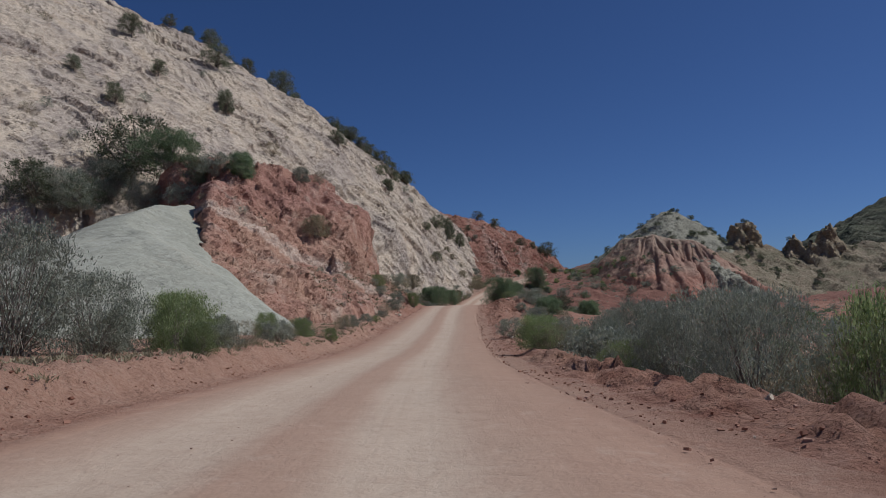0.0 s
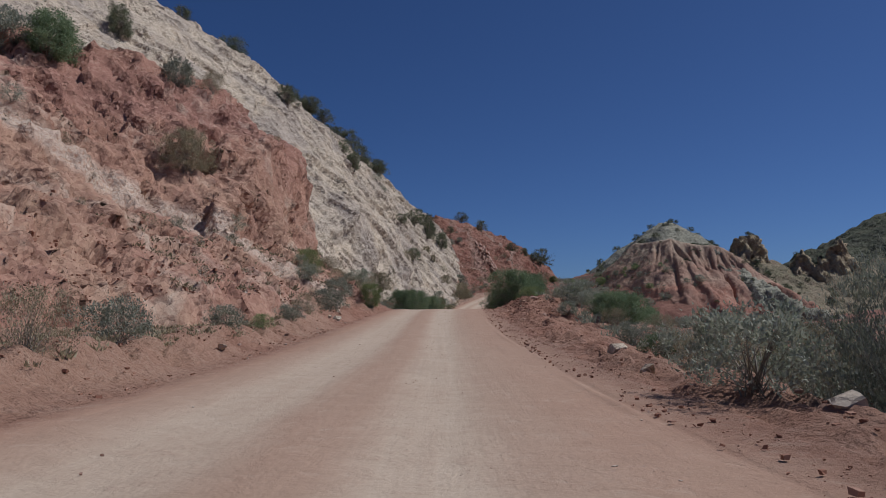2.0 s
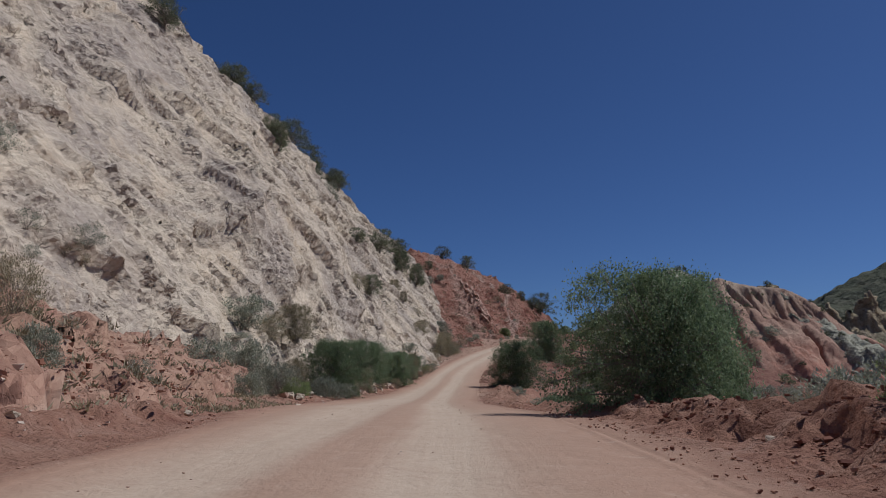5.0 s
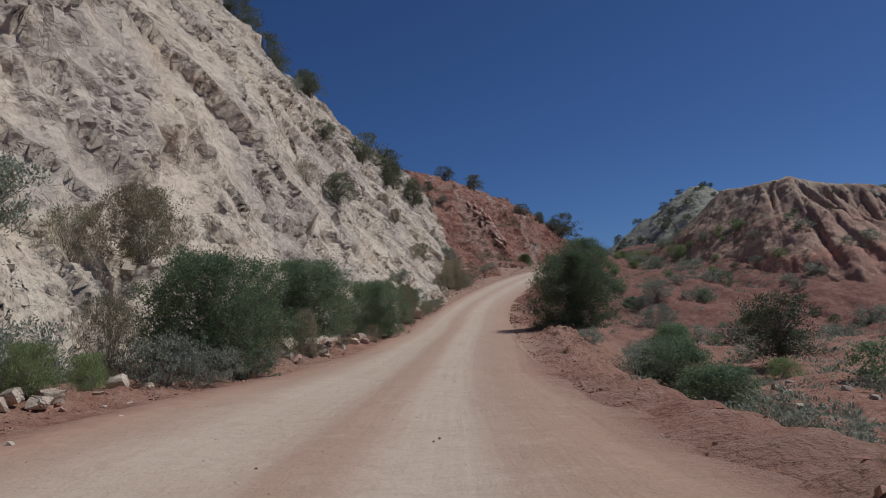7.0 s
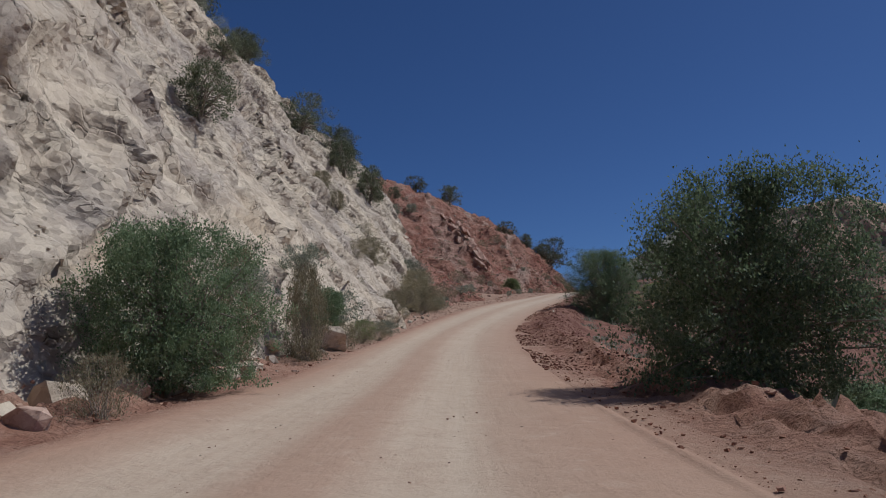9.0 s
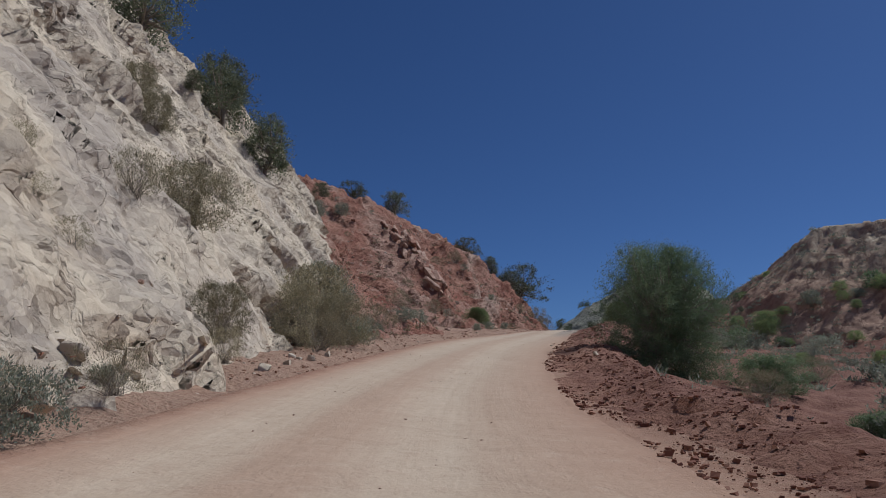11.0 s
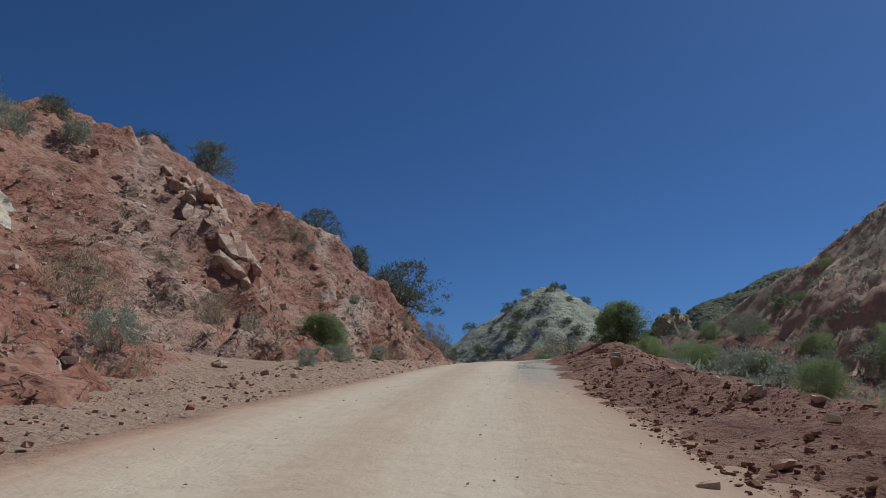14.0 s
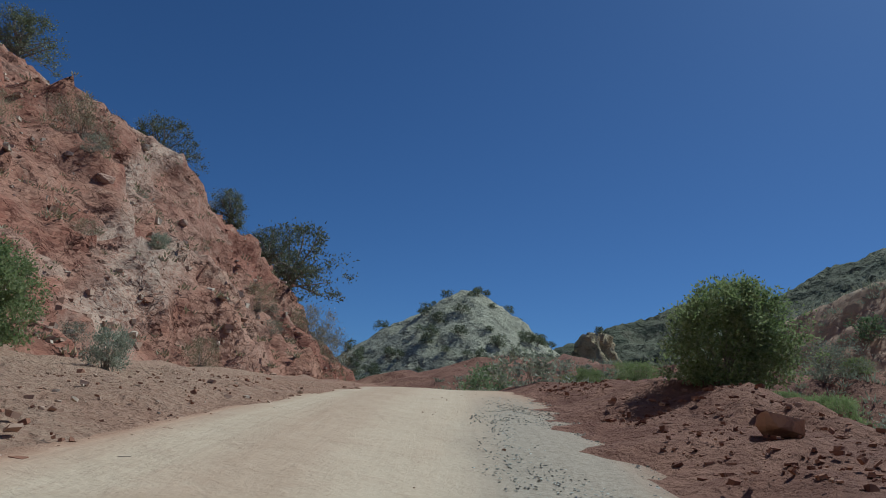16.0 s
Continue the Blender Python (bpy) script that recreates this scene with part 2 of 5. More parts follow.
def cracks(nt, vec, scale, width):
    """0 on the seams of broken rock, 1 on its faces."""
    v = nt.nodes.new("ShaderNodeTexVoronoi")
    v.feature = "DISTANCE_TO_EDGE"
    v.inputs["Scale"].default_value = scale
    w = noise_node(nt, vec, scale * 1.7, 3)
    add = nt.nodes.new("ShaderNodeVectorMath")
    add.operation = "MULTIPLY_ADD"
    comb = nt.nodes.new("ShaderNodeCombineXYZ")
    for k in range(3):
        nt.links.new(w, comb.inputs[k])
    nt.links.new(comb.outputs[0], add.inputs[0])
    add.inputs[1].default_value = (0.9 / scale,) * 3
    nt.links.new(vec, add.inputs[2])
    nt.links.new(add.outputs[0], v.inputs["Vector"])
    return grey(nt, v.outputs["Distance"], 0.0, width)


def warped(nt, vec, scale, amount):
    """Places shifted about by noise, so that straight things run crooked."""
    n = nd(nt, "ShaderNodeTexNoise", Scale=scale, Detail=3.0)
    nt.links.new(vec, n.inputs["Vector"])
    m = nt.nodes.new("ShaderNodeVectorMath")
    m.operation = "MULTIPLY_ADD"
    nt.links.new(n.outputs["Color"], m.inputs[0])
    m.inputs[1].default_value = (amount,) * 3
    nt.links.new(vec, m.inputs[2])
    return m.outputs[0]


def times(nt, a, b):
    m = nt.nodes.new("ShaderNodeMath")
    m.operation = "MULTIPLY"
    nt.links.new(a, m.inputs[0])
    if isinstance(b, float):
        m.inputs[1].default_value = b
    else:
        nt.links.new(b, m.inputs[1])
    return m.outputs[0]


def facets(nt, vec, scale, turn=(0, 0, 0), stretch=(1, 1, 1)):
    """Broken rock faces: every cell is a plane tilted its own way. Gives the height in cells, and the cell's own number."""
    m = nt.nodes.new("ShaderNodeMapping")
    m.inputs["Rotation"].default_value = turn
    m.inputs["Scale"].default_value = [scale * k for k in stretch]
    nt.links.new(vec, m.inputs["Vector"])
    v = nd(nt, "ShaderNodeTexVoronoi", Scale=1.0)
    nt.links.new(m.outputs[0], v.inputs["Vector"])
    off = nt.nodes.new("ShaderNodeVectorMath")
    off.operation = "SUBTRACT"
    nt.links.new(m.outputs[0], off.inputs[0])
    nt.links.new(v.outputs["Position"], off.inputs[1])
    way = nt.nodes.new("ShaderNodeVectorMath")
    way.operation = "MULTIPLY_ADD"
    nt.links.new(v.outputs["Color"], way.inputs[0])
    way.inputs[1].default_value, way.inputs[2].default_value = (2, 2, 2), (-1, -1, -1)
    dot = nt.nodes.new("ShaderNodeVectorMath")
    dot.operation = "DOT_PRODUCT"
    nt.links.new(off.outputs[0], dot.inputs[0])
    nt.links.new(way.outputs[0], dot.inputs[1])
    sep = nt.nodes.new("ShaderNodeSeparateXYZ")
    nt.links.new(v.outputs["Color"], sep.inputs[0])
    add = nt.nodes.new("ShaderNodeMath")
    add.operation = "MULTIPLY_ADD"
    nt.links.new(sep.outputs[0], add.inputs[0])
    add.inputs[1].default_value = 0.45
    nt.links.new(dot.outputs["Value"], add.inputs[2])
    return add.outputs[0], sep.outputs[1]


def rock_material(name, light, mid, dark, stain, ochre, scale=1.0, stretch=(1, 1, 1), relief=1.0, seams=1.0, strata=None, beds=None):
    m, nt, b = node_mat(name)
    v = place(nt, stretch)
    big = noise_node(nt, v, 0.10 * scale, 6, 0.6, 0.8)
    big2 = noise_node(nt, warped(nt, v, 0.3, 9.0), 0.16 * scale, 5, 0.65, 0.5)
    med = noise_node(nt, v, 0.7 * scale, 7, 0.62, 0.4)
    fine = noise_node(nt, v, 4.5 * scale, 7, 0.65)
    grain = noise_node(nt, v, 40.0 * scale, 3, 0.7)
    if strata:
        level = nt.nodes.new("ShaderNodeSeparateXYZ")
        nt.links.new(warped(nt, place(nt), 0.12, 4.0), level.inputs[0])
        base = ramp(nt, grey(nt, level.outputs[2], strata[0], strata[1]), strata[2])
        col = mix(nt, grey(nt, med, 0.35, 0.6), mix(nt, 0.5, base, dark), base)
    else:
        col = ramp(nt, med, [(0.25, dark), (0.40, mid), (0.60, light)])
    col = mix(nt, times(nt, grey(nt, big, 0.44, 0.6), 0.8), col, stain)
    col = mix(nt, times(nt, grey(nt, big2, 0.56, 0.72), 0.75), col, ochre)
    if beds:
        across = nt.nodes.new("ShaderNodeVectorMath")
        across.operation = "DOT_PRODUCT"
        nt.links.new(warped(nt, place(nt), 0.3, 1.4), across.inputs[0])
        across.inputs[1].default_value = beds[0]
        band = ramp(nt, grey(nt, across.outputs["Value"], beds[1], beds[2]), [((w - beds[1]) / (beds[2] - beds[1]), (k,) * 3) for w, k in beds[3]])
        col = mix(nt, times(nt, band, grey(nt, fine, 0.36, 0.52)), col, mix(nt, grey(nt, fine, 0.4, 0.6), ochre, (0.60, 0.48, 0.385)))
    col = mix(nt, times(nt, grey(nt, fine, 0.54, 0.70), 0.55), col, dark)
    col = mix(nt, times(nt, grey(nt, grain, 0.35, 0.7), 0.45), col, mix(nt, 0.5, col, dark))
    crooked = warped(nt, v, 0.45 * scale, 0.55 / scale)
    big_f, own = facets(nt, crooked, 0.26 * scale, (0.7, 0.4, 0.3), (1, 1, 1.8))
    broken = grey(nt, noise_node(nt, v, 0.22 * scale, 4, 0.6), 0.40, 0.58)
    patchy = nt.nodes.new("ShaderNodeMapRange")
    patchy.inputs["To Min"].default_value = 0.3
    nt.links.new(broken, patchy.inputs["Value"])
    broken = patchy.outputs[0]
    mid_f, own2 = facets(nt, crooked, 1.25 * scale, (-0.5, 0.8, 0.2), (1, 0.7, 1.5))
    small_f, own3 = facets(nt, crooked, 3.6 * scale, (0.3, 0.6, 0.9), (1, 1, 1.5))
    seam = cracks(nt, warped(nt, v, 0.5 * scale, 0.9 / scale), 0.55 * scale, 0.035)
    col = mix(nt, times(nt, grey(nt, own2, 0.55, 1.0), 0.22), col, dark)
    col = mix(nt, times(nt, grey(nt, own3, 0.6, 1.0), 0.30), col, dark)
    col = mix(nt, times(nt, grey(nt, own3, 0.35, 0.0), 0.35), col, light)
    nt.links.new(col, b.inputs["Base Color"])
    b.inputs["Roughness"].default_value = 0.92
    b.inputs["Specular IOR Level"].default_value = 0.18
    bump(nt, b, [(big_f, 0.17 * relief / (0.26 * scale)), (times(nt, mid_f, broken), 0.40 * relief / (1.25 * scale)), (times(nt, small_f, broken), 0.36 * relief / (3.6 * scale)), (seam, 0.05 * seams / scale), (med, 0.12 * relief / scale), (fine, 0.05 * relief / scale), (grain, 0.006)])
    return m


WHITE_ROCK = rock_material("white_sandstone", (0.65, 0.545, 0.415), (0.585, 0.475, 0.355), (0.36, 0.285, 0.22), (0.40, 0.335, 0.285), (0.55, 0.41, 0.275), 1.0, seams=0.5)
RED_ROCK = rock_material("red_mudstone", (0.52, 0.335, 0.24), (0.44, 0.255, 0.18), (0.25, 0.125, 0.09), (0.40, 0.215, 0.155), (0.60, 0.49, 0.38), 1.3, (1, 1, 0.75), 1.0, 0.25,
                         (0.0, 20.0, [(0.0, (0.42, 0.27, 0.185)), (0.5, (0.46, 0.285, 0.195)), (0.68, (0.44, 0.245, 0.17)), (0.8, (0.34, 0.175, 0.135)), (0.93, (0.37, 0.19, 0.145)), (1.0, (0.40, 0.215, 0.155))]),
                         ((0.175, 0.452, 0.875), 30, 55, [(30, 0), (35.5, 0), (36.2, 0.5), (37, 0), (39.2, 0), (39.8, 1.0), (41.2, 1.0), (42, 0), (55, 0)]))
RED_SLOPE = rock_material("red_scree", (0.36, 0.195, 0.14), (0.31, 0.145, 0.10), (0.16, 0.065, 0.045), (0.25, 0.092, 0.062), (0.48, 0.36, 0.28), 2.0, (1, 1, 1), 0.9, 1.0, None,
                          ((0.30, 0.52, -0.80), 118, 152, [(118, 0), (122, 0.4), (122.9, 0), (130.0, 0), (131, 0.5), (132, 0.4), (133, 0), (138.9, 0), (139.7, 0.8), (140.4, 0.6), (141.2, 0.0), (144, 0.25), (144.8, 0.0)]))
PALE_ROCK = rock_material("pale_pink_stone", (0.60, 0.43, 0.34), (0.50, 0.33, 0.25), (0.26, 0.15, 0.11), (0.42, 0.25, 0.19), (0.58, 0.46, 0.37), 2.5, (1, 1, 1), 0.5)
CLAY = rock_material("grey_green_clay", (0.45, 0.44, 0.36), (0.40, 0.395, 0.315), (0.27, 0.265, 0.21), (0.34, 0.335, 0.265), (0.43, 0.40, 0.31), 1.4, (1, 1, 1), 0.4, 0.5)
FLUTED = rock_material("fluted_red_clay", (0.42, 0.27, 0.19), (0.36, 0.20, 0.14), (0.22, 0.12, 0.09), (0.38, 0.235, 0.17), (0.46, 0.36, 0.26), 0.9, (1, 1, 0.3), 0.5, 0.5,
                       (2.0, 21.0, [(0.0, (0.44, 0.19, 0.13)), (0.3, (0.47, 0.23, 0.155)), (0.45, (0.52, 0.37, 0.265)), (0.6, (0.46, 0.275, 0.195)), (0.75, (0.55, 0.42, 0.29)), (0.93, (0.57, 0.48, 0.345))]))
FAR_HILL = rock_material("far_scrubby_slope", (0.15, 0.14, 0.095), (0.095, 0.10, 0.06), (0.035, 0.045, 0.025), (0.075, 0.085, 0.05), (0.17, 0.13, 0.09), 0.12)
SCRUB_SLOPE = rock_material("dry_scrub_slope", (0.34, 0.27, 0.185), (0.27, 0.21, 0.14), (0.13, 0.12, 0.075), (0.21, 0.19, 0.115), (0.32, 0.20, 0.14), 0.8)
GREY_HILL = rock_material("grey_green_shale", (0.41, 0.39, 0.30), (0.335, 0.315, 0.24), (0.18, 0.17, 0.125), (0.27, 0.26, 0.195), (0.42, 0.37, 0.27), 0.8)
TAN_CRAG = rock_material("tan_crag", (0.52, 0.42, 0.27), (0.42, 0.33, 0.205), (0.2, 0.15, 0.09), (0.38, 0.29, 0.19), (0.5, 0.41, 0.25), 0.7)


def lump_material(name, *tones):
    """Small loose lumps: each one has its own tone, and a little grain."""
    m, nt, b = node_mat(name)
    geo = nt.nodes.new("ShaderNodeNewGeometry")
    col = ramp(nt, geo.outputs["Random Per Island"], [(k / (len(tones) - 1), c) for k, c in enumerate(tones)])
    grain = noise_node(nt, place(nt), 30.0, 4, 0.7)
    nt.links.new(mix(nt, times(nt, grey(nt, grain, 0.4, 0.7), 0.35), col, tones[0]), b.inputs["Base Color"])
    b.inputs["Roughness"].default_value = 0.95
    b.inputs["Specular IOR Level"].default_value = 0.12
    return m


RED_LUMPS = lump_material("red_dirt_lumps", (0.20, 0.09, 0.06), (0.33, 0.17, 0.115), (0.38, 0.21, 0.145), (0.44, 0.28, 0.205))
DARK_LUMPS = lump_material("dark_red_lumps", (0.12, 0.05, 0.037), (0.20, 0.092, 0.066), (0.25, 0.12, 0.085), (0.33, 0.185, 0.135))
PALE_LUMPS = lump_material("pale_stone_lumps", (0.28, 0.165, 0.12), (0.42, 0.28, 0.21), (0.50, 0.38, 0.30), (0.60, 0.51, 0.42))
CREAM_LUMPS = lump_material("cream_stone_lumps", (0.36, 0.28, 0.21), (0.52, 0.43, 0.33), (0.62, 0.54, 0.43))
GREY_LUMPS = lump_material("grey_gravel_lumps", (0.24, 0.225, 0.195), (0.40, 0.385, 0.345), (0.50, 0.485, 0.44), (0.60, 0.59, 0.55))


def dirt_colour(nt, v):
    big = noise_node(nt, v, 0.12, 5, 0.6)
    med = noise_node(nt, v, 1.1, 8, 0.7)
    fine = noise_node(nt, v, 9.0, 7, 0.72)
    col = ramp(nt, med, [(0.3, (0.22, 0.098, 0.066)), (0.5, (0.355, 0.19, 0.13)), (0.7, (0.445, 0.285, 0.21))])
    col = mix(nt, times(nt, grey(nt, big, 0.45, 0.7), 0.7), col, (0.38, 0.235, 0.165))
    wide = noise_node(nt, v, 0.05, 6, 0.65)
    col = mix(nt, times(nt, grey(nt, wide, 0.5, 0.62), 0.25), col, (0.33, 0.26, 0.185))
    return mix(nt, grey(nt, fine, 0.3, 0.7), mix(nt, 0.4, col, (0.13, 0.05, 0.035)), col), med, fine


def ground_material():
    m, nt, b = node_mat("red_dirt")
    v = place(nt)
    col, med, fine = dirt_colour(nt, v)
    at = nt.nodes.new("ShaderNodeSeparateXYZ")
    nt.links.new(warped(nt, v, 0.3, 6.0), at.inputs[0])
    col = mix(nt, times(nt, times(nt, grey(nt, at.outputs[0], -1.5, -4.0), grey(nt, at.outputs[1], 165, 130)), 0.5), col, mix(nt, grey(nt, fine, 0.35, 0.65), (0.34, 0.20, 0.135), (0.48, 0.325, 0.23)))
    side = nt.nodes.new("ShaderNodeMath")
    side.operation = "MULTIPLY_ADD"
    nt.links.new(at.outputs[1], side.inputs[0])
    side.inputs[1].default_value = -0.36
    nt.links.new(at.outputs[0], side.inputs[2])
    # right of the climb: dark red berm dirt, with its shade put into the colour
    col = mix(nt, times(nt, times(nt, grey(nt, at.outputs[1], 180, 205), grey(nt, side.outputs[0], -56.0, -53.0)), 0.95), col, mix(nt, grey(nt, med, 0.35, 0.65), (0.15, 0.066, 0.05), (0.28, 0.145, 0.105)))
    col = mix(nt, times(nt, times(nt, grey(nt, at.outputs[1], 165, 200), grey(nt, side.outputs[0], -56.5, -60.0)), 0.6), col, mix(nt, grey(nt, fine, 0.35, 0.65), (0.33, 0.205, 0.145), (0.47, 0.345, 0.255)))
    nt.links.new(col, b.inputs["Base Color"])
    b.inputs["Roughness"].default_value = 0.95
    b.inputs["Specular IOR Level"].default_value = 0.15
    clod = nd(nt, "ShaderNodeTexVoronoi", Scale=5.0)
    nt.links.new(warped(nt, v, 3.0, 0.3), clod.inputs["Vector"])
    crumb = nd(nt, "ShaderNodeTexVoronoi", Scale=15.0)
    nt.links.new(warped(nt, v, 8.0, 0.12), crumb.inputs["Vector"])
    bump(nt, b, [(med, 0.11), (clod.outputs["Distance"], -0.05), (crumb.outputs["Distance"], -0.02), (fine, 0.05)])
    return m


def road_material():
    m, nt, b = node_mat("packed_dirt_road")
    v = place(nt)
    uv = nt.nodes.new("ShaderNodeUVMap")
    uv.uv_map = "plan"
    # everything on the road is drawn out lengthwise by the traffic
    along = nt.nodes.new("ShaderNodeMapping")
    along.inputs["Scale"].default_value = (1.0, 0.02, 1)
    nt.links.new(uv.outputs[0], along.inputs["Vector"])
    streak = noise_node(nt, along.outputs[0], 0.7, 3, 0.5)
    streak2 = noise_node(nt, along.outputs[0], 6.0, 4, 0.55)
    patch = noise_node(nt, v, 0.35, 6, 0.6)
    slow = nt.nodes.new("ShaderNodeMapping")
    slow.inputs["Scale"].default_value = (0.0, 0.022, 1)
    nt.links.new(uv.outputs[0], slow.inputs["Vector"])
    sway = noise_node(nt, slow.outputs[0], 1.0, 2, 0.4)
    sep = nt.nodes.new("ShaderNodeSeparateXYZ")
    nt.links.new(uv.outputs[0], sep.inputs[0])

    def shifted(x, by, amount):
        w = nt.nodes.new("ShaderNodeMath")
        w.operation = "MULTIPLY_ADD"
        nt.links.new(by, w.inputs[0])
        w.inputs[1].default_value = amount
        nt.links.new(x, w.inputs[2])
        return w.outputs[0]

    l = shifted(shifted(shifted(sep.outputs[0], streak, 0.5), sway, 0.9), patch, 0.5)
    # centred: the three wobbles add about 0.95
    lat = grey(nt, l, -4.05, 7.95)
    T = lambda metres, k: ((metres + 5.0) / 12.0, (k,) * 3)
    track = ramp(nt, lat, [T(-3.0, 0.0), T(-1.5, 0.16), T(-0.75, 0.42), T(-0.2, 0.95), T(0.55, 0.9), T(1.1, 0.25), T(1.75, 0.2), T(2.3, 0.85), T(3.3, 0.9), T(4.1, 0.35), T(5.0, 0.0)])
    climb = times(nt, grey(nt, sep.outputs[1], 165, 225), 0.45)
    track = mix(nt, times(nt, climb, ramp(nt, lat, [T(-2.6, 0.0), T(-1.2, 1.0), T(4.2, 1.0), T(5.2, 0.0)])), track, (1.0, 1.0, 1.0))
    fine = noise_node(nt, v, 14.0, 6, 0.75)
    peb = nt.nodes.new("ShaderNodeTexVoronoi")
    peb.inputs["Scale"].default_value = 22.0
    nt.links.new(v, peb.inputs["Vector"])
    dirt, dmed, dfine = dirt_colour(nt, v)
    smoothed = mix(nt, 0.68, dirt, (0.44, 0.285, 0.20))
    worn = mix(nt, times(nt, grey(nt, streak2, 0.35, 0.75), 0.4), (0.56, 0.445, 0.335), (0.46, 0.34, 0.25))
    col = mix(nt, track, smoothed, worn)
    edge = ramp(nt, lat, [T(-3.9, 1.0), T(-2.6, 0.0), T(4.8, 0.0), T(5.9, 1.0)])
    col = mix(nt, edge, col, dirt)
    # right margin on the climb: darker red dirt, and shadow painted in with it
    col = mix(nt, times(nt, times(nt, grey(nt, sep.outputs[1], 180, 215), ramp(nt, lat, [T(-3.7, 1.0), T(-2.0, 0.0)])), 0.75), col, mix(nt, dmed, (0.20, 0.10, 0.07), (0.36, 0.215, 0.155)))
    mottle = noise_node(nt, v, 2.6, 7, 0.7, 0.5)
    col = mix(nt, times(nt, grey(nt, patch, 0.45, 0.7), 0.25), col, (0.42, 0.29, 0.205))
    col = mix(nt, times(nt, grey(nt, mottle, 0.5, 0.68), 0.32), col, (0.38, 0.26, 0.185))
    col = mix(nt, times(nt, grey(nt, mottle, 0.45, 0.3), 0.25), col, (0.60, 0.49, 0.38))
    col = mix(nt, times(nt, grey(nt, fine, 0.5, 0.75), 0.3), col, (0.27, 0.16, 0.11))
    # a spill of grey gravel near the top of the climb
    at = nt.nodes.new("ShaderNodeMapping")
    at.inputs["Location"].default_value, at.inputs["Scale"].default_value = (1.05, -35.3, -0.2), (0.85, 0.14, 1)
    nt.links.new(uv.outputs[0], at.inputs["Vector"])
    reach = nt.nodes.new("ShaderNodeVectorMath")
    reach.operation = "LENGTH"
    nt.links.new(warped(nt, at.outputs[0], 2.5, 0.5), reach.inputs[0])
    col = mix(nt, times(nt, grey(nt, reach.outputs["Value"], 1.45, 0.6), 0.75), col, mix(nt, grey(nt, fine, 0.3, 0.7), (0.20, 0.175, 0.145), (0.44, 0.385, 0.32)))
    nt.links.new(col, b.inputs["Base Color"])
    b.inputs["Roughness"].default_value = 0.95
    b.inputs["Specular IOR Level"].default_value = 0.15
    bump(nt, b, [(track, -0.02), (streak2, 0.007), (patch, 0.06), (mottle, 0.03), (times(nt, dmed, edge), 0.16), (times(nt, dfine, edge), 0.06), (fine, 0.009), (peb.outputs["Distance"], 0.003)])
    return m


def leaf_material(name, a, b_, c, spread=1.0, translucent=0.25):
    m, nt, b = node_mat(name)
    geo = nt.nodes.new("ShaderNodeNewGeometry")
    info = nt.nodes.new("ShaderNodeObjectInfo")
    col = ramp(nt, geo.outputs["Random Per Island"], [(0.0, a), (0.5, b_), (1.0, c)])
    hsv = nd(nt, "ShaderNodeHueSaturation")
    nt.links.new(grey(nt, info.outputs["Random"], 0, 1), hsv.inputs["Value"])
    mr = nt.nodes.new("ShaderNodeMapRange")
    mr.inputs["To Min"].default_value, mr.inputs["To Max"].default_value = 0.78, 1.22
    nt.links.new(info.outputs["Random"], mr.inputs["Value"])
    nt.links.new(mr.outputs[0], hsv.inputs["Value"])
    nt.links.new(col, hsv.inputs["Color"])
    nt.links.new(hsv.outputs[0], b.inputs["Base Color"])
    b.inputs["Roughness"].default_value = 0.7
    b.inputs["Specular IOR Level"].default_value = 0.25
    tr = nt.nodes.new("ShaderNodeBsdfTranslucent")
    nt.links.new(hsv.outputs[0], tr.inputs["Color"])
    mx = nt.nodes.new("ShaderNodeMixShader")
    mx.inputs[0].default_value = translucent
    nt.links.new(b.outputs[0], mx.inputs[1])
    nt.links.new(tr.outputs[0], mx.inputs[2])
    nt.links.new(mx.outputs[0], nt.nodes["Material Output"].inputs["Surface"])
    return m


def bark_material(name, a, b_):
    m, nt, b = node_mat(name)
    v = place(nt, (1, 1, 0.3))
    n = noise_node(nt, v, 22.0, 6, 0.7)
    nt.links.new(ramp(nt, n, [(0.3, a), (0.7, b_)]), b.inputs["Base Color"])
    b.inputs["Roughness"].default_value = 0.9
    bump(nt, b, [(n, 0.01)])
    return m


DIRT, ROAD_DIRT = ground_material(), road_material()
SAGE = leaf_material("sage_leaves", (0.20, 0.22, 0.16), (0.29, 0.31, 0.235), (0.39, 0.40, 0.32), translucent=0.3)
GREEN = leaf_material("green_leaves", (0.11, 0.16, 0.08), (0.175, 0.235, 0.125), (0.26, 0.32, 0.19), translucent=0.4)
BRIGHT = leaf_material("yellow_green_leaves", (0.172, 0.230, 0.086), (0.252, 0.310, 0.134), (0.345, 0.378, 0.206), translucent=0.45)
JUNIPER = leaf_material("juniper_needles", (0.10, 0.115, 0.065), (0.15, 0.17, 0.10), (0.22, 0.23, 0.15), translucent=0.25)
DRY = leaf_material("dry_twigs", (0.21, 0.18, 0.11), (0.31, 0.27, 0.17), (0.40, 0.36, 0.245))
BARK = bark_material("grey_bark", (0.15, 0.12, 0.095), (0.34, 0.29, 0.235))

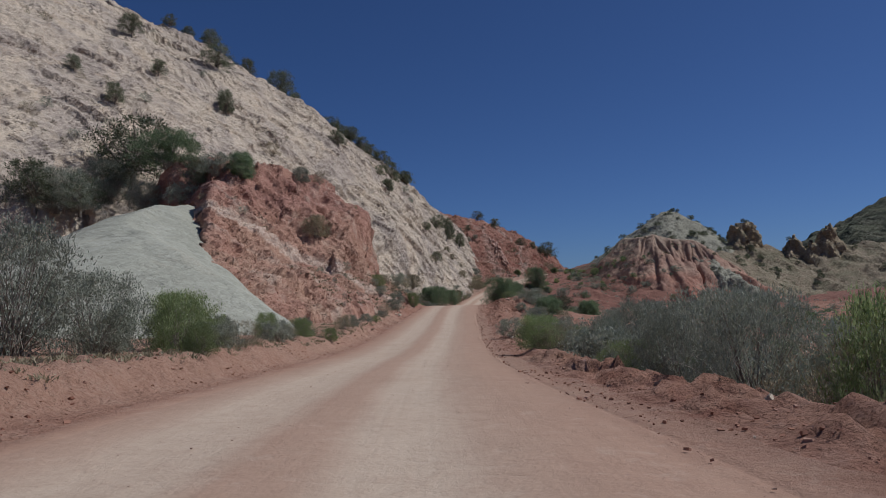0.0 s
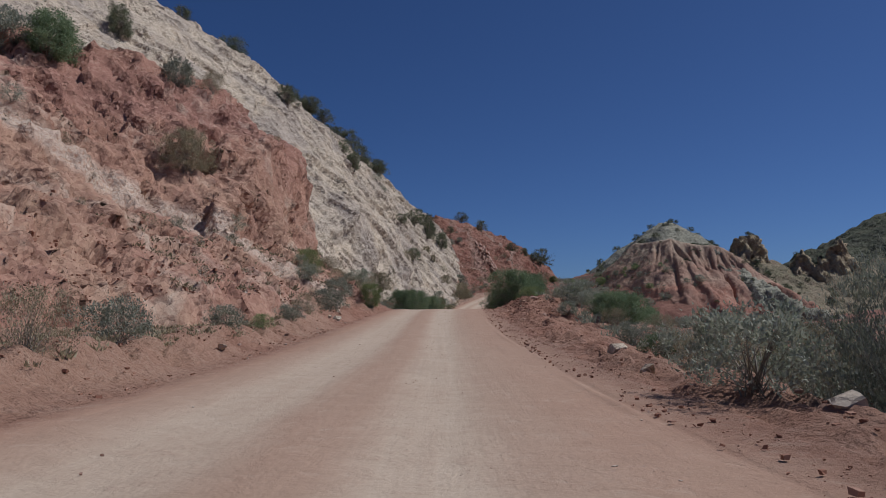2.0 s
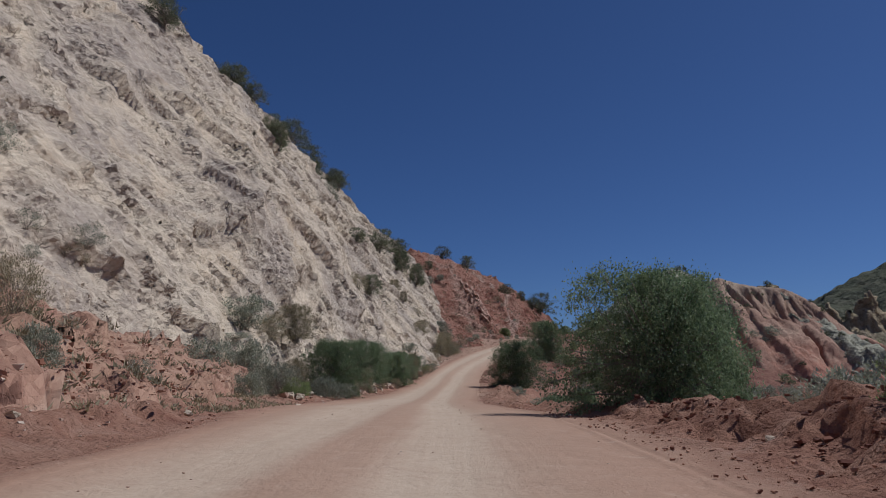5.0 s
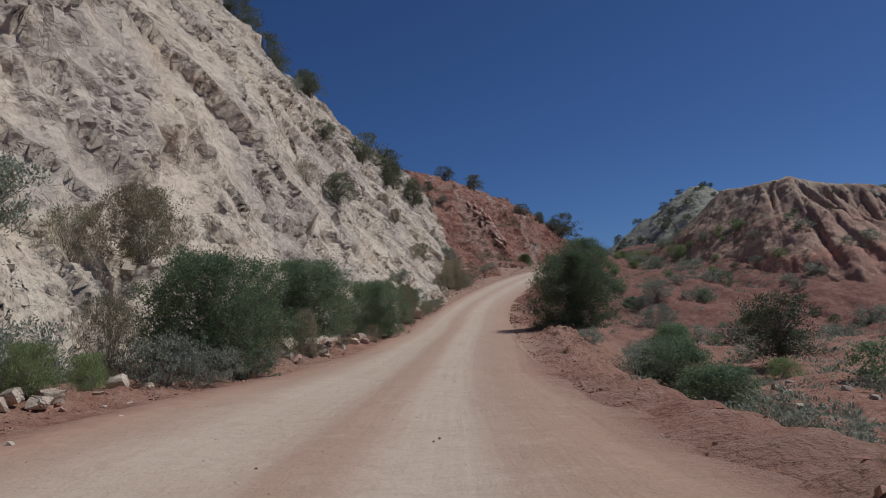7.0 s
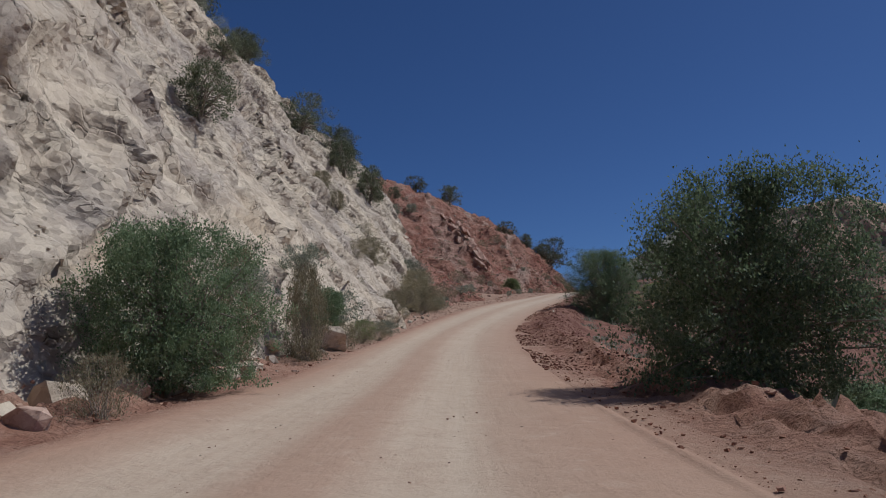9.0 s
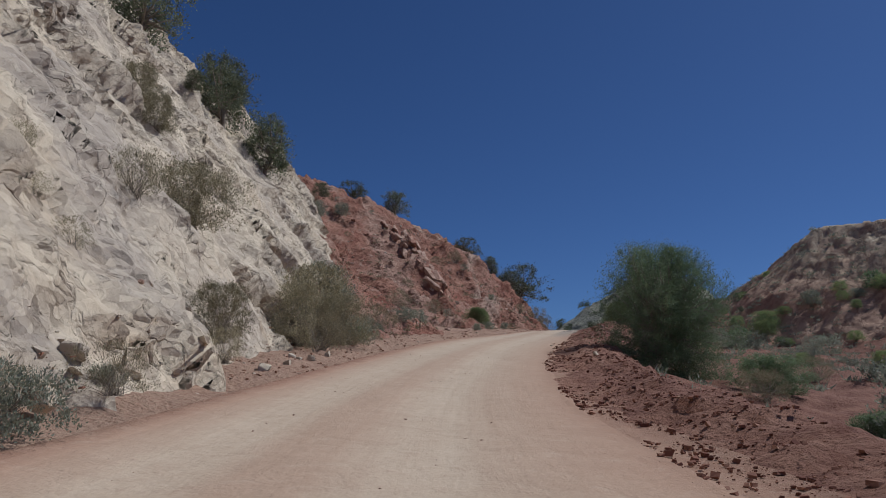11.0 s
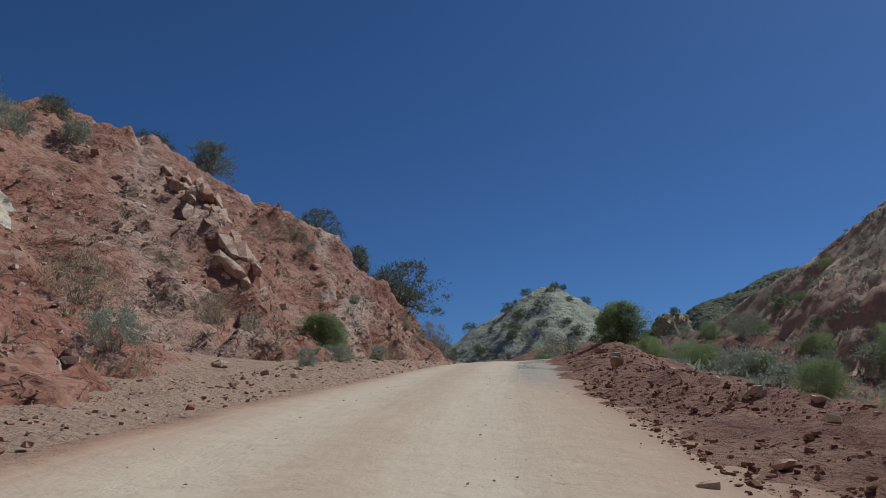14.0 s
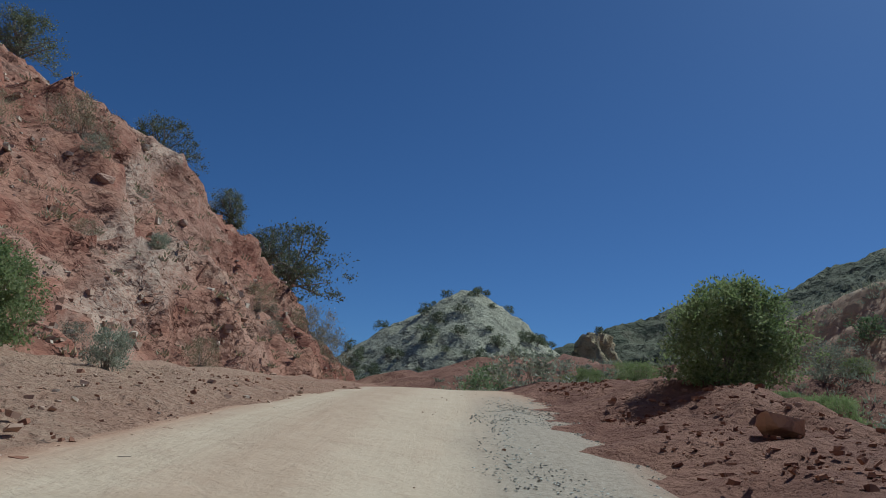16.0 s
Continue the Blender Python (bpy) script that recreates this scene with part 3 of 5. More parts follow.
# ---- large structure ----
# ground: one sheet out to the horizon, fine near the road
ly = np.unique(np.r_[np.arange(-60, -10, 3.0), np.arange(-10, 262, 0.35), np.arange(262, 320, 1.5), np.arange(320, 480, 8.0), [520, 600, 800, 1200, 2000, 3500], [-100, -200, -500, -1500, -3000]])
ll = np.unique(np.r_[np.arange(-6.2, -4.0, 0.14), np.arange(-9, -6.2, 0.3), np.arange(-4.0, 6.0, 0.5), np.arange(6.0, 9.0, 0.2), np.arange(9, 30, 1.2), -np.arange(9, 60, 0.8), -np.arange(60, 200, 5.0),
                     [40, 60, 100, 200, 500, 1500, 3000], [-260, -400, -800, -1500, -3000]])
gy, gl = np.meshgrid(ly, ll, indexing="ij")
gx = road_x(gy) - gl / np.interp(gy, YS, SLANT)
gz = ground_z(gx, gy)
gz += bank_rough(gx.ravel(), gy.ravel(), gl.ravel()).reshape(gz.shape)
ground = sheet("ground", np.stack([gx, gy, gz], -1), DIRT)
tagged(ground, "red dirt ground with a gravelly bank beside the road", "ground", kind="structure")

# road: graded strip lying on the ground
ry = np.unique(np.r_[np.arange(-58, 330, 0.5), np.arange(0, 262, 0.25)])
rl = np.unique(np.r_[-4.7, -4.4, np.arange(-4.1, 6.1, 0.25), np.arange(-3.2, -2.2, 0.06), 6.4, 6.9].round(3))
py, pl = np.meshgrid(ry, rl, indexing="ij")
plan = np.stack([pl, py], -1)
pl = np.where(pl < 0, pl * rim_at(py) / 5.0, np.where(pl < 2.2, pl, 2.2 + (pl - 2.2) * (left_at(py) - 2.2) / 4.1))
px = road_x(py) - pl / np.interp(py, YS, SLANT)
pn = fbm(np.stack([px, py * 0.25, 0 * px], -1).reshape(-1, 3) / 0.9, 3, 3).reshape(px.shape)
edge = fbm(np.stack([0 * py, py / 2.5, 0 * py + np.sign(pl) * 50], -1).reshape(-1, 3), 3, 31).reshape(px.shape) * np.interp(py, [170, 200], [0.5, 0.15])
pz = road_z(py) - np.clip(pl, -7, 5) * tilt_at(py) + 0.025 * pn - 0.02 * np.cos(pl * 2.2) - 0.16 * smooth(0.7, 0.9, (-pl + edge) / rim_at(py)) - 0.16 * smooth(5.6, 6.7, plan[..., 0] + edge)
pz -= 0.5 * smooth(0.84, 0.94, -pl / rim_at(py))
lane = pl + 0.25 * fbm(np.stack([0 * py, py / 9, 0 * py], -1).reshape(-1, 3), 2, 33).reshape(px.shape)
pz += 0.03 * smooth(-0.2, 0.5, pn) * np.exp(-(((lane + 2.6) / 0.07) ** 2)) - 0.02 * np.exp(-(((lane + 2.78) / 0.06) ** 2))
grid = np.stack([px, py, pz], -1)
road = sheet("road", grid, ROAD_DIRT, uv=plan)
tagged(road, "pale tan graded dirt road with wheel tracks", "road", kind="structure")


def rough(g, layers, stretch=(1, 1, 1), seed=0):
    """Displaces a sheet along its normals. layers: (kind, cell size, depth)."""
    n = normals(g)
    p = g.reshape(-1, 3) * np.array(stretch)
    off = np.zeros(len(p))
    warp = np.stack([fbm(p / 5.0, 2, 40 + k) for k in range(3)], 1)
    for k, (kind, size, depth) in enumerate(layers):
        q = p / (size[0] if kind in ("joint", "slab") else size) + warp * 0.35
        if kind == "block":
            off += depth * blocks(q, seed + k * 11)[0]
        elif kind == "joint":
            # open joints: narrow grooves along a slanting set of planes, broken off at random
            w = g.reshape(-1, 3) @ np.array(size[1]) / size[0] + 0.25 * fbm(p / 6.0, 3, seed + k)
            cell = np.floor(w)
            there = hash3(cell, np.floor(fbm(p / 9.0, 2, seed + 2 * k) * 6), 0 * cell, seed + k) > 0.45
            off -= depth * there * np.exp(-((w - cell - 0.5) * size[0] / 0.32) ** 2)
            off += 0.35 * depth * there * np.clip((w - cell - 0.5) * 2, -1, 1) * (np.abs(w - cell - 0.5) < 0.45)
        elif kind == "slab":
            # overlapping slabs with a sharp lower edge, dying out sideways
            w = g.reshape(-1, 3) @ np.array(size[1]) / size[0] + 0.7 * fbm(p / (size[0] * 2.2), 3, seed + k)
            cell = np.floor(w)
            shift = hash3(cell, 0 * cell, 0 * cell, seed + k)[:, None] * np.array([31.7, 17.3, 23.1])
            there = smooth(0.02, 0.34, fbm(p / (size[0] * 1.3) + shift, 2, seed + 3 * k))
            off += depth * there * (1 - (w - cell)) ** 1.6
        elif kind == "ridge":
            off += depth * (1 - 2 * np.abs(fbm(q, 3, seed + k * 11)))
        else:
            off += depth * fbm(q, 4, seed + k * 11)
    off -= off.mean()
    return g + n * off.reshape(g.shape[:2] + (1,))


# white sandstone cliff on the left, a dip slope that runs the length of the drive
u, line, out = foot_line([(-95, 40, 14), (-62, 80, 14), (-45, 100, 14), (-22, 120, 9), (-12, 140, 3.2), (-5.5, 157, 1.6), (0.7, 172, 1.2), (4.2, 188, 1.3), (7.0, 204, 0.9),
                          (8.8, 214, 1.3), (11.5, 230, 4.5), (13, 250, 10.8), (14, 266, 13.5), (16, 285, 13), (18, 305, 12)], 0.28)
d = np.r_[-1.5, np.arange(0, 10, 0.15), np.arange(10, 30, 0.26), np.arange(30, 75, 0.8), np.arange(75, 150, 4.0)]
h = np.interp(d, [-1.5, 0, 4, 8, 12, 20, 25, 38, 45, 63, 72, 100, 150], [-2, 0, 6.6, 12.2, 16.4, 24.3, 29.2, 41.2, 46, 58.5, 64, 74, 81])
g = rise(line, out, d, h)
# the wall stands steeper over the bushes, and the shoulder above it swells out
toe = smooth(147, 155, line[:, 1:2]) * (1 - smooth(170, 182, line[:, 1:2]))
shoulder = smooth(118, 146, line[:, 1:2]) * (1 - smooth(205, 238, line[:, 1:2]))
g[..., 2] += toe * np.interp(d, [0, 1.2, 3, 5, 8, 12, 16, 22, 60, 90], [0, 0.8, 3.6, 6.4, 5.6, 3.9, 2.8, 1.7, 1.4, 0])[None]
g[..., 2] += shoulder * np.interp(d, [9, 15, 20, 30, 45, 63, 85, 130], [0, 4.0, 6.8, 9.0, 8.5, 7.5, 6.0, 2.0])[None]
for cx, cy, reach, amount in ((-17, 182, 5.5, 2.2), (-10.5, 166, 4.5, 1.4), (-27, 172, 7.0, 2.4), (-15, 207, 6.0, 1.8), (-21, 190, 3.0, -2.0), (-13, 176, 2.5, -1.6), (-38, 200, 8.0, 2.5)):
    g[..., 2] += amount * np.exp(-((g[..., 0] - cx) ** 2 + (g[..., 1] - cy) ** 2) / reach**2)
g[:, 0, 2] -= 15 * smooth(130, 110, line[:, 1])
g[..., 2] -= 3.0 * smooth(120, 100, line[:, 1:2]) * smooth(30, 75, d[None])
g[..., 2] += 1.5 * smooth(254, 262, g[..., 1]) * (1 - smooth(272, 280, g[..., 1])) * smooth(3, 8, d[None]) * (1 - smooth(11, 18, d[None]))
g = rough(g, [("soft", 26, 1.3), ("ridge", 12, 0.3), ("slab", (6.5, (0.1, 0.6, 0.8)), 1.0), ("slab", (3.6, (-0.1, -0.5, 0.85)), 0.6), ("slab", (2.0, (0.2, 0.75, 0.6)), 0.5), ("slab", (1.1, (0.0, 0.45, 0.85)), 0.26), ("slab", (0.8, (0.1, -0.6, 0.7)), 0.16),
              ("block", 6.0, 0.32), ("block", 2.6, 0.13), ("block", 1.0, 0.06), ("soft", 1.2, 0.05)], (1, 0.8, 0.6), 3)
white_grid = g
note_heights(g)
tagged(sheet("white_cliff", g, WHITE_ROCK, flat=False), "weathered cream-white sandstone cliff with cracks and ledges", "cliff", kind="structure")

# red mudstone outcrop in front of the cliff
u, line, out = foot_line([(-17, 54, 0.3, 0.9), (-12.5, 65, 0.4, 1.0), (-9.5, 72, 0.4, 1.0), (-7, 80, 0.7, 0.95), (-6, 90, 0.4, 1.05), (-5, 98, 0.7, 1.1), (-4.9, 103, 0.8, 1.1), (-5.0, 108, 0.7, 1.1), (-5.2, 115, 0.5, 0.95), (-5.6, 124, 0.3, 0.65), (-7.0, 134, 0.6, 0.35), (-9.0, 144, 1, 0.25)], 0.3)
d = np.r_[-1.0, np.arange(0, 4.2, 0.25), np.arange(4.2, 6.6, 0.09), np.arange(6.6, 24, 0.25), np.arange(24, 36, 1.0)]
h = np.interp(d, [-1, 0, 4, 9, 11, 14, 18, 22, 26, 36], [-1, 0, 2.9, 5.6, 7.8, 10.6, 14.7, 17.7, 18, 6])
g = rise(line, out, d, h)
yy = line[:, 1:2]
jut = 0.5 * fbm(np.stack([0 * yy[:, 0], yy[:, 0] / 2.2, 0 * yy[:, 0]], 1), 3, 19)[:, None]
wall = 5.2 * smooth(79, 91, yy) * smooth(4.9, 5.9, d[None] + jut) + 3.6 * smooth(88, 97, yy) * smooth(4.4, 5.2, d[None] + jut)
g[..., 2] = np.minimum(g[..., 2] + wall * (1 - smooth(104.0, 105.4, yy)), 16.5 + 0.14 * d[None])
CONTACT = ([36, 50, 63, 80, 92, 100, 130], [-7, -12, -21, -28, -34, -60, -70])
SEAM = ([36, 50, 63, 80, 92, 120], [-3.0, 0.2, 5.0, 12.3, 15.5, 17])
apart = g[..., 0] - np.interp(g[..., 1], *CONTACT)
g[..., 2] = np.minimum(g[..., 2], np.interp(g[..., 1], *SEAM) + np.where(apart > 0, 1.3, 0.9) * apart)
g = rough(g, [("soft", 9, 0.35), ("slab", (2.6, (0.1, -0.5, 0.8)), 0.45), ("slab", (1.0, (0.1, 0.3, 0.9)), 0.3), ("block", 3.4, 0.42), ("block", 1.5, 0.28), ("block", 0.7, 0.13), ("soft", 0.4, 0.04)], (1, 1, 0.8), 21)
red_grid = g
note_heights(g)
tagged(sheet("red_outcrop", g, RED_ROCK), "crumbling brick-red mudstone outcrop with pale streaks", "outcrop", kind="structure")

# grey-green clay mound beside it
mx, my = np.meshgrid(np.arange(-56, -3, 0.4), np.arange(36, 104, 0.4), indexing="ij")
r = np.sqrt(((mx + 27) / np.where(mx < -27, 20.0, 19.0)) ** 2 + ((my - 78) / 39.0) ** 2)
mp = np.stack([mx, my, 0 * mx], -1).reshape(-1, 3)
apart = mx - np.interp(my, *CONTACT) + 0.8 * fbm(mp / 3.0, 3, 75).reshape(mx.shape)
mz = np.minimum(0.2 + 12.3 * (1 - np.clip(r, 0, 3) ** 1.4), np.interp(my, *SEAM) + 0.25 + np.where(apart > 0, -0.8, -0.55) * apart)
mz += 0.18 * fbm(mp / 2.2, 3, 72).reshape(mx.shape) + 0.4 * fbm(mp / 7.0, 3, 71).reshape(mx.shape) + 0.05 * fbm(mp / 0.9, 3, 73).reshape(mx.shape)
g = np.stack([mx, my, np.maximum(mz, -6)], -1)
note_heights(g)
tagged(sheet("clay_mound", g, CLAY), "smooth pale grey-green clay mound", "mound", kind="structure")

# second red hill, at the head of the climb
u, line, out = foot_line([(10.2, 213, 1.0, 0.05), (11.4, 219, 2.4, 0.4), (13, 226, 3.5, 0.6), (17, 236, 4.8, 0.62), (22, 248, 6.1, 0.66), (28, 258, 7.2, 0.74), (33, 266, 8.2, 0.8), (39, 276, 9.0, 0.95), (46, 289, 9.3, 1.0), (54, 304, 8.6, 0.95), (62, 320, 8, 0.9)], 0.4)
d = np.r_[-1.0, np.arange(0, 30, 0.3), np.arange(30, 60, 1.0), np.arange(60, 120, 4.0)]
h = np.interp(d, [-1, 0, 6, 10, 16, 25, 35, 50, 80, 120], [-1, 0, 5.6, 10.3, 15, 21, 25, 29, 32, 33])
g = rise(line, out, d, h)
# a hard rib runs down the slope
t = np.clip((282 - g[..., 1]) / 21, 0, 1)
g[..., 2] += (0.5 + 0.9 * t) * np.exp(-(((g[..., 0] - 18.8 - 5.4 * t) / 1.3) ** 2)) * (g[..., 1] > 259) * (g[..., 1] < 284)
for cx, cy, reach, amount in ((14.5, 260, 7.5, -3.0), (33.5, 290, 8.0, 0.6)):
    g[..., 2] += amount * np.exp(-((g[..., 0] - cx) ** 2 + (g[..., 1] - cy) ** 2) / reach**2)
g = rough(g, [("soft", 10, 1.2), ("slab", (7.0, (0.6, -0.75, 0.2)), 1.6), ("slab", (3.6, (0.5, -0.75, 0.4)), 1.2), ("slab", (2.2, (0.6, -0.6, 0.5)), 0.6), ("slab", (1.0, (0.5, -0.5, 0.7)), 0.25), ("block", 2.6, 0.22), ("block", 0.9, 0.09), ("soft", 0.5, 0.06)], (1, 1, 0.7), 51)
slope_grid = g
note_heights(g)
tagged(sheet("red_hillside", g, RED_SLOPE), "red scree hillside with pale broken ledges", "hillside", kind="structure")


HEAPS = []


def heap(name, crest, slope, material, box, step, layers, seed, label, flute=0.0, category="hill", west=1.0, north=1.0, plain=-999.0):
    """A hill that falls away from a crest line (x, y, z); flutes run down its fall line."""
    hx, hy = np.meshgrid(np.arange(box[0], box[1], step), np.arange(box[2], box[3], step), indexing="ij")
    best, runs, falls = np.full(hx.shape, -999.0), 0 * hx, 0 * hx
    crest = np.array(crest, float)
    wob = fbm(np.stack([hx, hy, 0 * hx], -1).reshape(-1, 3) / max(step * 14, 7), 3, seed).reshape(hx.shape)
    start = 0.0
    for a, b in zip(crest[:-1], crest[1:]):
        ab = b[:2] - a[:2]
        size = float(np.hypot(*ab))
        t = np.clip(((hx - a[0]) * ab[0] + (hy - a[1]) * ab[1]) / (ab @ ab), 0, 1)
        ex, ey = hx - a[0] - t * ab[0], hy - a[1] - t * ab[1]
        dist = np.hypot(np.where(ex < 0, ex * west, ex), np.where(ey > 0, ey * north, ey))
        z = a[2] + t * (b[2] - a[2]) - slope * np.sqrt(dist**2 + 2) * (1 + 0.18 * wob) + slope * 1.4
        more = z > best
        turn = np.arctan2(ab[0] * ey - ab[1] * ex, ab[0] * ex + ab[1] * ey + 1e-6)
        best = np.where(more, z, best)
        runs = np.where(more, start + t * size + 9.0 * turn, runs)
        falls = np.where(more, dist, falls)
        start += size
    if flute:
        deep = smooth(0.5, 5, falls) * (0.2 + 0.8 * smooth(plain, plain + 7, hx))
        for wide, amount, k in ((4.4, 0.55, 5), (2.3, 0.8, 6), (1.3, 0.5, 7)):
            f = np.abs(vnoise(np.stack([runs / wide + 0.35 * wob, falls / 22, 0 * hx + k], -1).reshape(-1, 3), seed + k)).reshape(hx.shape)
            best = best - flute * amount * deep * (1 - np.clip(f * 1.8, 0, 1)) ** 1.5
    g = np.stack([hx, hy, np.maximum(best, ground_z(hx, hy) - 3)], -1)
    g = rough(g, layers, (1, 1, 1), seed)
    note_heights(g)
    HEAPS.append((box[0], box[2], step, g))
    return tagged(sheet(name, g, material), label, category, kind="structure")


heap("fluted_hill", [(60, 273, 12.0), (64, 263, 17), (66, 256.5, 21.0), (70, 250, 20.6), (74, 248, 21.3), (79, 246, 19.8), (86, 244, 18.6), (98, 249, 12), (112, 257, 4)], 0.74, FLUTED, (30, 124, 196, 292), 0.33,
     [("soft", 9, 0.45), ("block", 0.9, 0.10), ("soft", 0.8, 0.08)], 91, "red and buff clay hill with deep fluted gullies", flute=2.2, west=1.4, north=1.5, plain=65.0)
heap("clay_spur", [(85, 245, 18.5), (91, 232, 9), (96, 218, 1.5), (100, 204, -3)], 0.75, GREY_HILL, (62, 132, 180, 266), 0.5,
     [("soft", 8, 0.7), ("block", 4.0, 0.8), ("block", 1.6, 0.3)], 113, "pale grey clay spur with broken knobs", flute=0.8)
heap("scrub_flank", [(60, 292, 13.5), (62, 264, 12.5), (66, 247, 9.5)], 0.36, DIRT, (26, 116, 196, 345), 0.7,
     [("soft", 12, 0.9), ("block", 3.0, 0.25), ("soft", 1.5, 0.12)], 109, "scrubby red and olive slope below the fluted hill", category="slope")
heap("grey_peak", [(101, 421, 20), (128, 437, 43), (139, 443, 51.2), (147, 446, 51.8), (154, 450, 48), (172, 459, 37), (197, 475, 23), (223, 496, 10)], 0.72, GREY_HILL, (34, 285, 357, 557), 1.6,
     [("soft", 14, 0.6), ("slab", (5, (0.2, -0.5, 0.8)), 0.7), ("block", 3, 0.25)], 95, "pointed grey-green shale hill dotted with shrubs", flute=0.5)
heap("crag_slope", [(150, 410, 24), (183, 434, 31), (212, 436, 25), (236, 436, 27), (290, 440, 30), (360, 420, 40)], 0.55, SCRUB_SLOPE, (120, 420, 300, 560), 2.5,
     [("soft", 20, 2.5), ("block", 7, 1.2)], 105, "grey-green slope below rock crags")
for crest in ([(176, 426, 38), (183, 429, 43), (190, 432, 40)], [(232, 428, 36), (236, 430, 40), (240, 432, 35)], [(209, 428, 31), (214, 430, 33)], [(221, 424, 28), (224, 425, 29)]):
    x, y = crest[0][:2]
    heap("rock_crag", crest, 3.2, TAN_CRAG, (x - 16, x + 26, y - 16, y + 22), 0.7, [("block", 7, 1.8), ("block", 2.6, 0.9), ("block", 1.2, 0.3)], int(x), "tan rock crag standing above a slope", category="crag")
heap("scrub_ridge", [(68, 268, 9), (76, 280, 10.5), (107, 310, 17), (132, 332, 19)], 0.6, SCRUB_SLOPE, (35, 190, 225, 420), 1.5,
     [("soft", 14, 1.5), ("block", 5, 0.7)], 107, "scrub-dotted grey and red ridge", category="ridge")
heap("far_ridge", [(600, 1380, 45), (658, 1348, 78), (727, 1312, 108), (788, 1276, 140), (823, 1254, 166), (882, 1213, 212), (960, 1205, 235), (1053, 1199, 288), (1132, 1106, 282), (1190, 1027, 330), (1298, 836, 420), (1500, 600, 450)], 0.6, FAR_HILL,
     (300, 1800, 200, 1800), 9.0, [("soft", 130, 16.0), ("ridge", 60, 8.0), ("soft", 30, 3.0)], 103, "dark green scrub-covered ridge in the distance", category="ridge")

# ---- plants ----
rng = np.random.default_rng(7)


def cards(c, along, length, width):
    """Small pointed leaves: one pointed blade each."""
    n = len(c)
    along = along / (np.linalg.norm(along, axis=1, keepdims=True) + 1e-9)
    side = np.cross(along, rng.normal(size=(n, 3)))
    side /= np.linalg.norm(side, axis=1, keepdims=True) + 1e-9
    length = length * rng.uniform(0.6, 1.35, (n, 1))
    a, b = along * length / 2, side * (width * rng.uniform(0.7, 1.3, (n, 1))) / 2
    v = np.stack([c + b - a, c + a, c - b - a * 0.7], 1).reshape(-1, 3)
    return v, np.arange(3 * n).reshape(n, 3)


def tubes(paths, sides=4):
    """Tapered stems: paths of (points, first radius, last radius)."""
    vs, fs, base = [], [], 0
    for pts, r0, r1 in paths:
        pts = np.asarray(pts, float)
        t = np.gradient(pts, axis=0)
        t /= np.linalg.norm(t, axis=1, keepdims=True) + 1e-9
        a = np.cross(t, (0.31, 0.17, 0.9))
        a /= np.linalg.norm(a, axis=1, keepdims=True) + 1e-9
        b = np.cross(t, a)
        r = np.linspace(r0, r1, len(pts))[:, None]
        for k in range(sides):
            w = 2 * math.pi * k / sides
            vs.append(pts + r * (a * math.cos(w) + b * math.sin(w)))
        n = len(pts)
        for k in range(sides):
            m = (k + 1) % sides
            for i in range(n - 1):
                fs.append((base + k * n + i, base + m * n + i, base + m * n + i + 1, base + k * n + i + 1))
        base += sides * n
    return np.concatenate(vs), fs


def bend(a, b, sag, n=5):
    """A curved line from a to b that first rises or leans, then reaches out."""
    t = np.linspace(0, 1, n)[:, None]
    mid = (a + b) / 2 + sag
    return (1 - t) ** 2 * a + 2 * t * (1 - t) * mid + t**2 * b


def dome(count, width, low, high, power=0.5, hollow=0.25):
    """Places of twig clumps in an uneven dome of height about 1."""
    ang = rng.uniform(0, 2 * math.pi, count)
    rad = rng.uniform(hollow, 1, count) ** power
    lobes = 1 + 0.3 * np.sin(ang * 2 + rng.uniform(0, 6)) + 0.18 * np.sin(ang * 3 + rng.uniform(0, 6))
    z = rng.uniform(low, high, count)
    reach = np.sqrt(np.clip(1 - ((z - 0.38) / 0.68) ** 2, 0.03, 1)) * width / 2 * lobes * rng.uniform(0.62, 1.12, count)
    return np.stack([np.cos(ang) * rad * reach, np.sin(ang) * rad * reach, z], 1)


